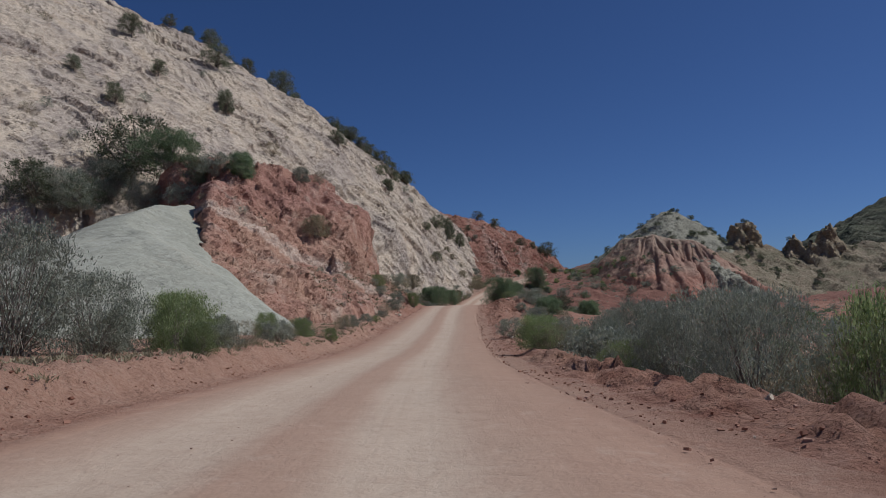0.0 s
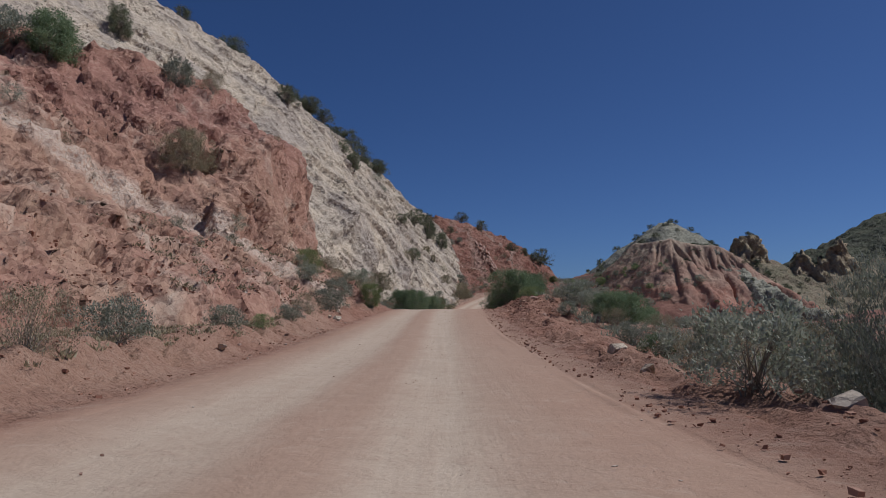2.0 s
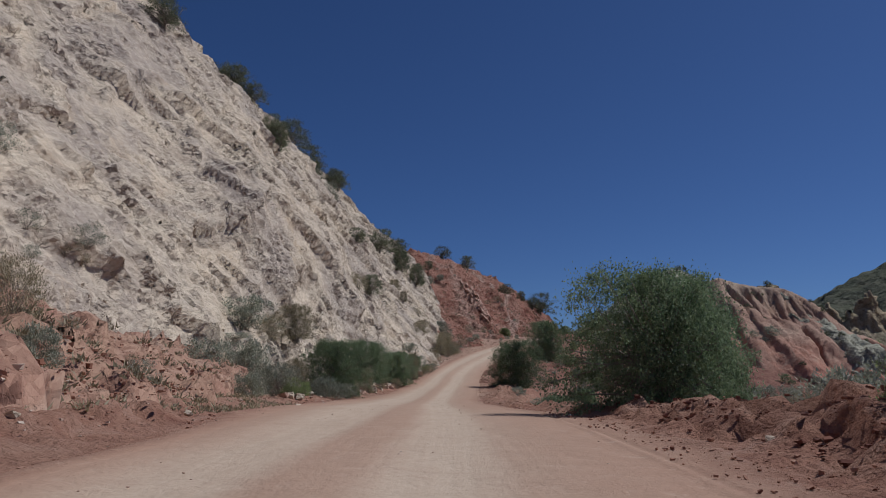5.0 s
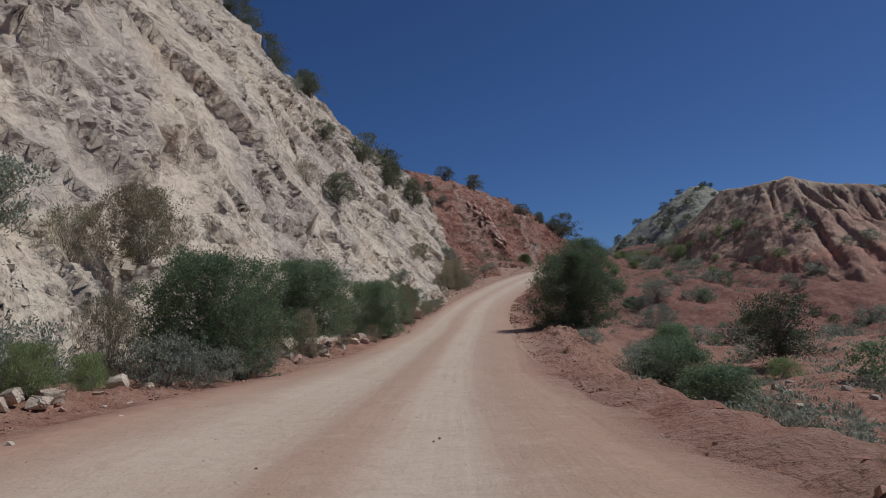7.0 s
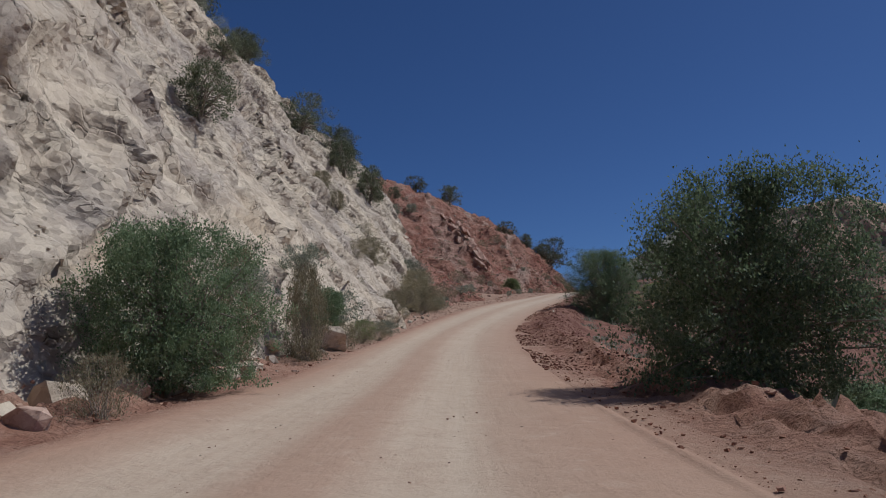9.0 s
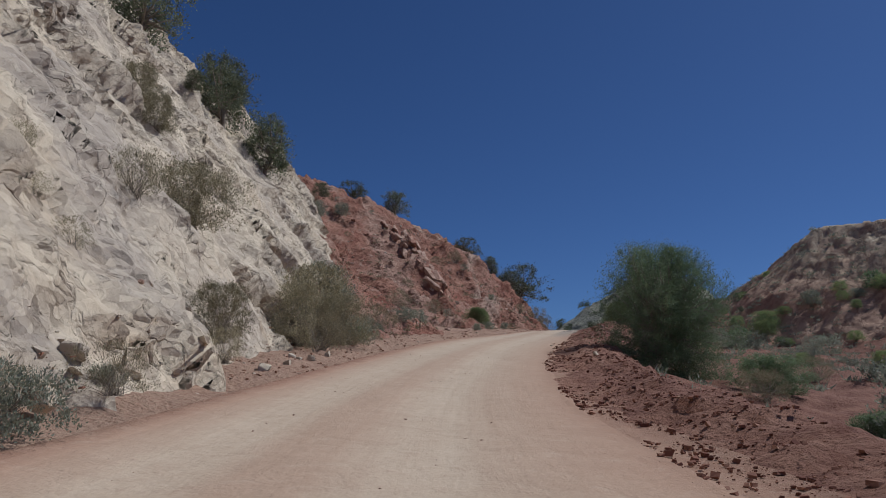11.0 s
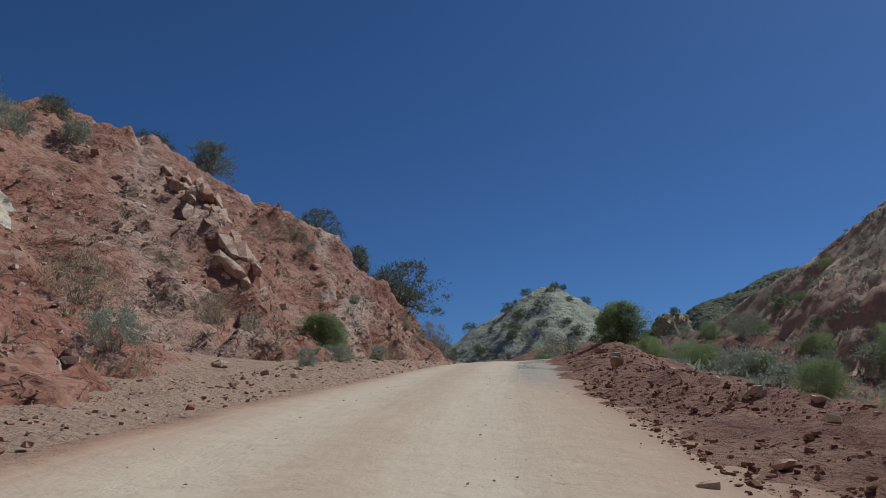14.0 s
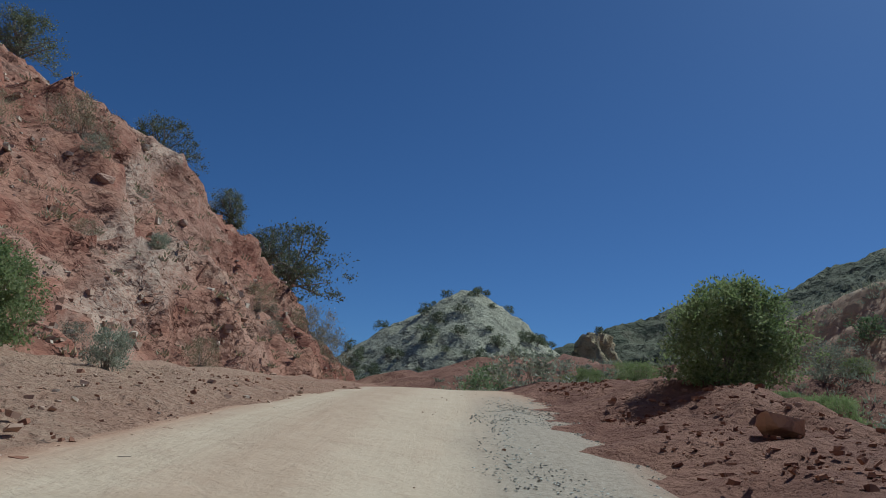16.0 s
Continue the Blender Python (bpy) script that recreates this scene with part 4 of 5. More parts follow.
def plant(name, label, category, leaf_mat, stem_mat, width=1.2, clumps=60, leaves=45, clump_r=0.11, leaf=(0.05, 0.018), stems=24, stem_r=0.012, low=0.12, upright=0.3, trunk=False, flat=1.0):
    """A shrub or small tree one metre high, to be scaled: woody stems below, uneven leafy crown."""
    root = new(name)
    pts = dome(clumps, width, low, 0.95)
    base = rng.normal(0, 0.05 * width, (clumps, 3)) * (1, 1, 0)
    paths = []
    if trunk:
        lean = np.array([rng.normal(0, 0.07), rng.normal(0, 0.07), 0.5])
        paths.append((bend(np.array([0, 0, -0.08]), lean, rng.normal(0, 0.05, 3), 6), stem_r * 3.2, stem_r * 1.6))
        for k in rng.choice(clumps, min(stems, clumps), replace=False):
            start = lean * rng.uniform(0.25, 1.0)
            paths.append((bend(start, pts[k], rng.normal(0, 0.05, 3), 4), stem_r * 1.1, stem_r * 0.3))
    else:
        for k in rng.choice(clumps, min(stems, clumps), replace=False):
            paths.append((bend(base[k] - (0, 0, 0.06), pts[k], np.array([0, 0, 0.06]) - pts[k] * (0.12, 0.12, 0) + rng.normal(0, 0.03, 3), 5), stem_r, stem_r * 0.25))
    v, f = tubes(paths, 5 if trunk else 3)
    part("trunk" if trunk else "woody_base", mesh_from(name + "_stems", v, f, stem_mat), root)
    n = clumps * leaves
    own = np.repeat(np.arange(clumps), leaves)
    off = rng.normal(0, 1, (n, 3)) * (1, 1, 0.8 * flat) * clump_r * rng.uniform(0.6, 1.3, (clumps, 1))[own]
    c = pts[own] + off
    c[:, 2] = np.abs(c[:, 2] - 0.02) + 0.02
    way = off / clump_r * 0.6 + rng.normal(0, 0.6, (n, 3)) + (0, 0, upright * 2)
    v, f = cards(c, way, *leaf)
    part("foliage", mesh_from(name + "_foliage", v, f, leaf_mat, False), root)
    return tagged(root, label, category)


def first_kinds():
    k = {}
    k["sage"] = [plant("sagebrush", "grey-green sagebrush shrub with woody base", "shrub", SAGE, BARK, 1.3 + 0.2 * i, 110, 36, 0.08, (0.06, 0.03), 40, 0.010, 0.10, 0.6) for i in range(3)]
    k["sage_tall"] = [plant("tall_sagebrush", "tall grey-green sagebrush with feathery branches", "shrub", SAGE, BARK, 1.2 + 0.2 * i, 360, 42, 0.048, (0.036, 0.010), 80, 0.007, 0.08, 0.7) for i in range(2)]
    k["bright"] = [plant("rabbitbrush", "yellow-green feathery rabbitbrush shrub", "shrub", BRIGHT, BARK, 1.1 + 0.2 * i, 300, 42, 0.055, (0.044, 0.012), 60, 0.007, 0.10, 0.9) for i in range(2)]
    k["green"] = [plant("leafy_bush", "dense dark green leafy bush", "bush", GREEN, BARK, 1.25 + 0.15 * i, 290, 62, 0.062, (0.036, 0.023), 36, 0.012, 0.03, 0.1) for i in range(3)]
    k["dry"] = [plant("dry_shrub", "brown dry twiggy shrub with sparse olive leaves", "shrub", DRY, BARK, 1.15 + 0.2 * i, 120, 36, 0.075, (0.05, 0.012), 60, 0.006, 0.06, 0.7) for i in range(3)]
    k["dry_tall"] = [plant("tall_dry_shrub", "tall brown-green twiggy shrub against the rock", "shrub", DRY, BARK, 1.1, 330, 40, 0.046, (0.036, 0.012), 100, 0.004, 0.05, 0.6) for i in range(2)]
    k["juniper"] = [plant("juniper", "dark green juniper tree with a twisted trunk", "tree", JUNIPER, BARK, 0.85 + 0.15 * i, 150, 46, 0.055, (0.040, 0.017), 40, 0.014, 0.14, 0.3, True, 0.9) for i in range(3)]
    k["tree"] = [plant("small_tree", "leafy green small tree with spreading branches", "tree", GREEN, BARK, 1.3 + 0.1 * i, 900, 74, 0.042, (0.019, 0.012), 110, 0.009, 0.02, 0.0, True) for i in range(2)]
    k["broad_tree"] = [plant("broad_tree", "broad green tree with fine leaves and spreading crown", "tree", GREEN, BARK, 1.3, 2300, 62, 0.030, (0.0115, 0.0075), 260, 0.007, 0.02, 0.0, True)]
    k["leafy"] = [plant("green_bush", "bright green leafy bush on the dirt berm", "bush", BRIGHT, BARK, 1.1, 420, 60, 0.055, (0.034, 0.020), 50, 0.009, 0.06, 0.2)]
    k["scrub"] = [plant("scrub_bush", "dark scrub bush on a distant slope", "bush", JUNIPER, BARK, 1.2, 30, 26, 0.12, (0.11, 0.06), 5, 0.02, 0.1, 0.1) for i in range(2)]
    k["wash"] = [plant("wash_shrub", "grey-green shrub down in the wash", "shrub", SAGE if i else GREEN, BARK, 1.35, 34, 24, 0.125, (0.105, 0.065), 6, 0.016, 0.06, 0.3) for i in range(3)]
    k["sage_small"] = [plant("low_sagebrush", "small grey-green sagebrush on the slope", "shrub", SAGE, BARK, 1.4, 70, 30, 0.09, (0.06, 0.022), 16, 0.012, 0.1, 0.5) for i in range(2)]
    k["dry_small"] = [plant("low_dry_shrub", "small brown dry shrub on a rock ledge", "shrub", DRY, BARK, 1.3, 64, 30, 0.085, (0.06, 0.016), 20, 0.009, 0.08, 0.6) for i in range(2)]
    return k


FACES = [f.reshape(-1, 3) for f in (white_grid, red_grid, slope_grid)]


def rest(x, y):
    """Height of the ground or rock face at a place of the plan, also on steep faces."""
    z = None
    for f in FACES:
        d = (f[:, 0] - x) ** 2 + (f[:, 1] - y) ** 2
        k = int(np.argmin(d))
        if d[k] < 0.6:
            z = f[k, 2] if z is None else max(z, f[k, 2])
    for x0, y0, step, f in HEAPS:
        i, j = int(round((x - x0) / step)), int(round((y - y0) / step))
        if 0 <= i < f.shape[0] and 0 <= j < f.shape[1]:
            z = f[i, j, 2] if z is None else max(z, f[i, j, 2])
    g = float(ground_z(np.array([x]), np.array([y]))[0])
    return drop(x, y) if z is None else max(float(z), g)


KINDS = first_kinds()
used = set()


def stand(kind, x, y, h, wide=1.0, sink=0.03, z=None):
    """Stands a plant of height h on the terrain."""
    group = KINDS[kind]
    ob = group[int(rng.integers(len(group)))]
    spot = Vector((x, y, (rest(x, y) if z is None else z) - sink * h))
    m = Matrix.LocRotScale(spot, Euler((rng.normal(0, 0.05), rng.normal(0, 0.05), rng.uniform(0, 6.28))), (h * wide, h * wide, h))
    if ob not in used:
        used.add(ob)
        ob.matrix_basis = m
        ob["group"] = ob["category"] + " growth beside the road"
        return ob
    made = copy_thing(ob, Matrix.Identity(4))
    made.matrix_basis = m
    return made


def stand_to(kind, x, y, top, width, full=1.3):
    """Stands a plant so that its crown reaches the height top and is width across."""
    h = top - rest(x, y)
    return stand(kind, x, y, h, width / (h * full))


# roadside, left, from the start to the outcrop
for kind, x, y, h in [("sage_tall", -13.8, 22.5, 4.4), ("sage_tall", -12.3, 25, 3.1), ("bright", -11.6, 31.0, 2.7), ("bright", -9.6, 26, 2.2), ("bright", -8.2, 24, 1.1), ("sage", -8.3, 26, 1.1), ("dry", -8.6, 30, 1.2),
                      ("sage", -8.2, 35, 1.1), ("bright", -8.5, 42, 1.3), ("dry", -8.4, 38, 1.0), ("bright", -7.2, 45, 0.9), ("sage", -9.3, 47, 1.3), ("dry", -7.6, 54, 1.3), ("sage", -7.6, 58, 1.1)]:
    stand(kind, x, y, h)
for kind, x, y, h in [("bright", -10.5, 32, 1.4), ("sage", -13, 28, 1.6), ("bright", -11, 44, 1.6), ("sage", -12, 38, 1.5), ("sage", -7.2, 66, 0.9), ("bright", -6.6, 69, 0.6), ("sage", -6.4, 74, 0.8), ("dry", -6.5, 79, 1.2),
                      ("sage", -5.9, 84, 1.4), ("sage", -5.7, 87.4, 1.4), ("sage", -7.5, 86, 1.1), ("bright", -4.1, 95, 2.0), ("bright", -8.5, 92.8, 1.8), ("dry", -6.5, 94, 1.3), ("sage", -9.0, 91.5, 0.9), ("dry", -7.2, 99, 1.3), ("sage", -6.6, 102, 1.2), ("dry", -8.2, 103, 1.5), ("dry", -6.3, 106, 1.2), ("sage", -7.5, 108, 1.3), ("dry", -9, 106.5, 1.4), ("dry", -7.6, 112, 1.6), ("sage", -6.2, 110.5, 1.0)]:
    stand(kind, x, y, h)
# on the outcrop and the bench behind the mound
for kind, x, y, h in [("juniper", -45.5, 103, 11.0), ("green", -36.1, 93.5, 5.0), ("juniper", -29.9, 86.6, 3.8), ("green", -24.8, 87.1, 3.4), ("sage_tall", -47.4, 100, 6.0), ("juniper", -48.9, 95.3, 5.6), ("sage_tall", -50.7, 93, 6.0), ("juniper", -52.5, 90.9, 6.6),
                      ("sage_tall", -38.4, 92.8, 4.2), ("sage", -31.8, 86, 2.6), ("sage", -27.5, 85.7, 2.8), ("dry", -33.1, 137.7, 3.0), ("dry_tall", -15.3, 86.4, 2.9), ("sage", -18.5, 93.5, 2.2), ("dry", -16.5, 95, 1.8), ("sage_tall", -42, 96, 5.0)]:
    stand(kind, x, y, h)
# foot of the white cliff
for kind, x, y, top, width in [("tree", -3.3, 149.8, 3.5, 4.4), ("tree", -1.4, 160.4, 3.9, 5.2), ("tree", 1.9, 170.5, 3.1, 3.4), ("green", -2.7, 155.4, 2.3, 2.4), ("sage_tall", -7.6, 141.6, 2.6, 3.0), ("dry_tall", -5.6, 147.8, 2.0, 2.0), ("sage_tall", -9.4, 144.5, 3.6, 2.8), ("dry_tall", -0.6, 157.0, 1.3, 1.7), ("dry", 0.4, 163.6, 2.0, 1.5), ("dry_tall", 3.9, 180, 3.2, 2.2), ("dry_tall", 2.4, 175, 3.2, 2.0)]:
    stand_to(kind, x, y, top, width)
for kind, x, y, h in [("sage", -3.4, 146.0, 1.5), ("sage", -2.3, 147.0, 1.2), ("sage", -1.9, 149.4, 0.9), ("bright", -4.4, 143.6, 1.0), ("sage", -6.4, 143.5, 2.0), ("bright", -5.2, 142.2, 1.4), ("sage", -7.8, 139.5, 2.2), ("dry", -8.8, 142.5, 2.4), ("sage", -5.3, 138, 1.5), ("bright", -6.6, 136, 1.2), ("sage", -8.4, 133, 1.8),
                      ("sage", -5.6, 131, 1.3), ("dry", -1.6, 153.6, 1.2), ("sage", -1.6, 151.8, 0.8), ("dry", 1.9, 166.8, 1.1), ("sage", 3.0, 173.2, 0.8), ("sage", -9.5, 147.5, 2.6), ("dry", -8.3, 151, 2.2), ("dry_tall", -6.4, 153, 3.0)]:
    stand(kind, x, y, h)
# shrubs and trees rooted in the white cliff and along its skyline
for kind, x, y, h in [("dry", 5, 208.4, 1.5), ("dry_small", 4.1, 203, 0.6), ("dry_small", 4.7, 202.2, 0.5), ("dry_small", 5.4, 202.6, 0.7), ("dry_tall", 7.9, 207.2, 1.6), ("dry_tall", 10.5, 222, 3.9), ("dry_tall", 9.7, 218.6, 2.8), ("dry_tall", 6.1, 211.4, 2.3), ("dry_tall", 1.4, 221.5, 2.3), ("dry_tall", 3.0, 219, 1.8), ("dry", 6.5, 197.7, 0.6),
                      ("sage", 7.2, 199.4, 0.4), ("juniper", 2.1, 244.4, 5.1), ("juniper", 5.9, 242.4, 5.1), ("juniper", 2, 231.4, 1.6), ("dry", 5.7, 221.7, 1.6), ("sage", 10.9, 238.1, 2.4), ("dry", -19.7, 193.9, 2.5), ("juniper", -17.5, 197.4, 3.5)]:
    stand(kind, x, y, h)
for kind, x, y, h in [("dry_small", -15.7, 184.2, 1.2), ("sage_small", -9.5, 216.4, 1.8), ("juniper", -4.5, 204.7, 2.6), ("juniper", -1.6, 187.3, 3), ("dry", -2.6, 173.5, 1.9), ("sage_small", -12.1, 235.9, 2.2), ("juniper", -1.7, 231.9, 5.2), ("juniper", 2.8, 239.4, 5.1),
                      ("juniper", -25.4, 257.3, 4.8), ("juniper", -27.7, 249.9, 4.1), ("juniper", -57.5, 251.9, 11.2), ("juniper", -52.3, 254.6, 6.1), ("juniper", -36.2, 232.3, 8), ("juniper", -27.5, 215.5, 4.7), ("juniper", -20, 231.3, 7.6), ("juniper", -14.2, 184.1, 3.7)]:
    stand(kind, x, y, h)
for kind, x, y, h in [("juniper", -13.4, 259.2, 4.6), ("juniper", -37.4, 226.3, 4.5), ("juniper", -61, 244.5, 4.3), ("juniper", -53, 114.4, 3.7), ("juniper", -49.1, 154.9, 6.3), ("juniper", -42.1, 138.2, 5), ("juniper", -53.2, 132.2, 3.2), ("juniper", -60.9, 116.3, 2.8),
                      ("juniper", -52.3, 233.8, 8), ("juniper", -35, 230.9, 6.7), ("juniper", -55.7, 204.5, 5.8), ("juniper", -17.4, 241.7, 7.8), ("juniper", -27.6, 215.4, 5.2), ("juniper", -62.9, 142.6, 4.9), ("juniper", -62.7, 191.7, 6.2), ("juniper", -69.5, 180.1, 3.7)]:
    stand(kind, x, y, h)
for kind, x, y, h in [("juniper", -13.3, 181.7, 3.6), ("juniper", -24.6, 170.2, 4.1), ("juniper", -24.2, 216, 4.5), ("juniper", -64.3, 216.9, 4.4), ("juniper", -44.1, 230.1, 5.6), ("juniper", -12.5, 259.4, 5.2), ("juniper", -65.7, 256.6, 5.8), ("juniper", -68.1, 188.5, 4)]:
    stand(kind, x, y, h)
# low brush where the cliff meets the road
for kind, x, y, h in [("dry", 5.6, 189, 1.1), ("bright", 5.7, 190.5, 1.1), ("dry", 6.5, 192, 1.0), ("sage", 4.6, 187, 1.6), ("sage", 6.9, 196, 0.9), ("dry", 7.4, 199, 0.8), ("green", 4.0, 186, 1.7), ("dry", 5.0, 185.5, 1.2),
                      ("dry_tall", 11.6, 219.5, 2.4), ("sage", 12.0, 221, 1.4), ("dry", 10.6, 216, 1.6), ("dry", 13.0, 226, 1.2), ("sage", 3.4, 183, 1.2), ("dry", 8.4, 204, 0.8), ("sage", 14.0, 229, 0.9), ("bright", 12.6, 224, 0.8)]:
    stand(kind, x, y, h)
# second red hill
for kind, x, y, h in [("juniper", 16, 311, 4.5), ("juniper", 22.5, 299, 4.5), ("juniper", 32, 288.5, 3.6), ("juniper", 45, 304.5, 7.5), ("juniper", 38, 297, 3.4), ("juniper", 41.5, 299, 3.6), ("dry", 42, 286, 3.0), ("dry", 44.5, 291, 3.4), ("leafy", 27.4, 260.6, 2.1),
                      ("dry", 17.6, 249.8, 1.8), ("sage", 19, 247, 1.2), ("dry", 22, 256, 1.5), ("dry", 24, 256, 1.2), ("dry", 15, 240, 1.6), ("sage", 16.5, 236, 1.0), ("dry", 14.5, 233, 1.5)]:
    stand(kind, x, y, h)
for kind, x, y, h in [("dry", 28, 276, 1.8), ("dry", 25, 274, 1.6), ("sage", 30, 259.5, 0.8), ("sage", 27, 254.5, 0.8), ("dry", 33, 267, 1.0), ("sage", 31.5, 271, 0.7), ("dry", 36, 274, 1.2), ("sage", 12, 234, 1.3), ("dry", 13.2, 229, 1.0),
                      ("sage", 9.8, 272, 2.2), ("sage", 13, 276, 1.8), ("sage", 6.5, 278, 2.6), ("juniper", 10.5, 283, 2.6), ("dry", 20, 262, 1.1), ("sage", 25, 250.5, 0.7)]:
    stand(kind, x, y, h)
# right of the road
for kind, x, y, h in [("bright", 5.9, 38.3, 1.6), ("sage", 4.9, 51.6, 1.4), ("green", 23.4, 116, 3.0), ("sage", 9.6, 88, 1.0), ("bright", 9.5, 103, 1.4),
                      ("bright", 12, 97, 1.2), ("sage", 13, 101, 1.4), ("green", 13, 90, 2.0), ("sage", 11, 78, 1.3), ("green", 24.7, 180, 2.6), ("green", 16.2, 157.7, 2.5), ("juniper", 29.2, 172.6, 5.0), ("sage", 30.7, 199, 2.6)]:
    stand(kind, x, y, h, 1.1)
for kind, x, y, h in [("sage", 15, 150, 1.2), ("sage", 14, 146, 1.0), ("bright", 20, 163, 1.3), ("bright", 27, 168, 1.4), ("green", 33, 160, 2.6), ("sage", 19, 170, 1.5), ("sage", 13.2, 161, 0.9), 
                      ("sage", 36, 214, 2.6), ("green", 40, 196, 3.0), ("bright", 44, 246, 1.6), ("bright", 47, 256, 1.6), ("sage", 50, 252, 1.3), ("bright", 54, 250, 2.0), ("sage", 57.6, 248, 1.6), ("bright", 34, 233, 1.3), ("bright", 38, 238, 1.6)]:
    stand(kind, x, y, h, 1.1)
for kind, x, y, top, width in [("broad_tree", 29.2, 223.3, 10.2, 6.9), ("tree", 14.6, 169.8, 4.4, 5.0), ("tree", 9.6, 115, 4.5, 5.0), ("green", 12.6, 118, 3.6, 3.4), ("leafy", 39.8, 253.0, 10.8, 2.5)]:
    stand_to(kind, x, y, top, width)
stand("bright", 7.3, 11.9, 2.9, 0.72)
stand_to("bright", 4.5, 33.8, 0.5, 3.2)
stand_to("dry", 5.0, 32.6, 0.0, 2.2)
stand_to("sage_tall", 6.6, 50.2, 0.6, 2.4)
# hedge of brush along the right bank, then the wash below it
for x, y, h in [(6.1, 19.4, 2.2), (6.9, 16.0, 2.9), (8.3, 21.6, 3.7), (9.6, 27.5, 3.9), (11.3, 41, 4.2), (7.9, 29, 2.3), (10.2, 33.5, 3.4), (9.3, 16.0, 2.6), (7.2, 31.5, 2.9), (6.4, 24.4, 1.7)]:
    stand("sage_tall", x, y, h, 0.85)
for _ in range(44):
    y = rng.uniform(9, 66)
    l = rng.uniform(6.3, 12.5)
    stand(str(rng.choice(["sage", "sage", "sage", "dry", "bright"])), float(road_x(y) + l), y, rng.uniform(1.2, 2.2), 1.1)
for _ in range(390):
    x, y = 11 + 75 * rng.uniform(0, 1) ** 1.7, rng.uniform(20, 238)
    if lateral(x, y) < -8 and vnoise(np.array([[x / 9, y / 9, 0.5]]), 88)[0] > -0.35:
        stand("wash" if lateral(x, y) < -19 else str(rng.choice(["sage", "green", "dry"])), x, y, rng.uniform(0.7, 2.2), 1.2)
# scrub dotted over the hills
for x0, x1, y0, y1, n, a, b in [(95, 190, 390, 455, 120, 1.6, 3.6), (66, 150, 268, 345, 45, 0.8, 2.2), (120, 300, 380, 450, 30, 1.5, 3.5), (55, 105, 212, 256, 50, 0.4, 1.2)]:
    for _ in range(n):
        stand("scrub", rng.uniform(x0, x1), rng.uniform(y0, y1), rng.uniform(a, b), 1.1)
for _ in range(60):
    stand(str(rng.choice(["bright", "sage_small", "wash"])), rng.uniform(44, 64), rng.uniform(230, 275), rng.uniform(0.7, 1.7), 1.2)
# low growth on the ledges of the white cliff and the red hill
for grid_, n, rows, a, b in [(white_grid, 60, (150, 470), 0.7, 1.9), (slope_grid, 90, (50, 250), 0.4, 1.0), (red_grid, 34, (60, 240), 0.4, 1.1)]:
    for _ in range(n):
        i, j = int(rng.integers(*rows)), int(grid_.shape[1] * 0.8 * rng.uniform(0.05, 1) ** 1.5)
        if i < grid_.shape[0]:
            p = grid_[i, j]
            stand(str(rng.choice(["sage_small", "dry_small", "dry_small"])), float(p[0]), float(p[1]), rng.uniform(a, b), 1.0, 0.1, float(p[2]))

# ---- stones ----
def stone_mesh(name, material, seed, flat=0.6):
    """An angular broken block: the hull of a few corners."""
    r = np.random.default_rng(seed)
    pts = r.uniform(-1, 1, (22, 3))
    pts /= np.max(np.abs(pts), axis=1, keepdims=True) ** 0.75
    bm = bmesh.new()
    for p in pts * (0.5, 0.4, 0.5 * flat):
        bm.verts.new(p)
    made = bmesh.ops.convex_hull(bm, input=bm.verts)
    bmesh.ops.delete(bm, geom=[v for v in made["geom_interior"] if isinstance(v, bmesh.types.BMVert)], context="VERTS")
    me = bpy.data.meshes.new(name)
    bm.to_mesh(me)
    bm.free()
    me.materials.append(material)
    return me


STONES = {"red": [stone_mesh("red_stone", RED_ROCK, k, 0.55) for k in range(4)], "white": [stone_mesh("white_stone", WHITE_ROCK, 10 + k, 0.65) for k in range(4)],
          "pale": [stone_mesh("pale_stone", PALE_ROCK, 20 + k, 0.6) for k in range(4)]}
WORDS = {"red": "rough dark red stone lying on the dirt", "white": "angular cream-white sandstone boulder", "pale": "pale pink broken stone block"}


def stone(kind, x, y, size, z=None, tip=0.25, stretch=(1, 1, 1), lead=None, pitch=0.0):
    ob = new("boulder" if size > 0.6 else "rock", STONES[kind][int(rng.integers(4))])
    turn = Euler((rng.normal(0, tip), pitch + rng.normal(0, tip), rng.uniform(0, 6.28) if lead is None else lead))
    base = rest(x, y) if z is None else z
    ob.matrix_basis = Matrix.LocRotScale(Vector((x, y, base + 0.12 * size)), turn, [size * s for s in stretch])
    return tagged(ob, WORDS[kind], "boulder" if size > 0.6 else "rock", kind + " stones")


for kind, x, y, s in [("red", 7.3, 93, 0.6), ("pale", 7.4, 85.2, 0.5), ("white", 4.8, 49, 0.45), ("white", 5.6, 58, 0.25), ("white", 4.6, 56, 0.4), ("white", -5.8, 85, 0.35), ("red", -5.2, 88.5, 0.5), ("pale", -6, 91, 0.3), ("red", 6.9, 89, 0.35), ("white", 8.8, 214.6, 0.5),
                      ("pale", 22, 249, 0.5), ("pale", 12.8, 222, 0.35), ("white", 35.8, 247.5, 0.4), ("red", 36.4, 249.5, 0.5), ("white", 33.5, 240, 0.35), ("white", 28.5, 222, 0.35), ("pale", 25.5, 231, 0.3), ("white", 24.5, 228.5, 0.25)]:
    stone(kind, x, y, s)
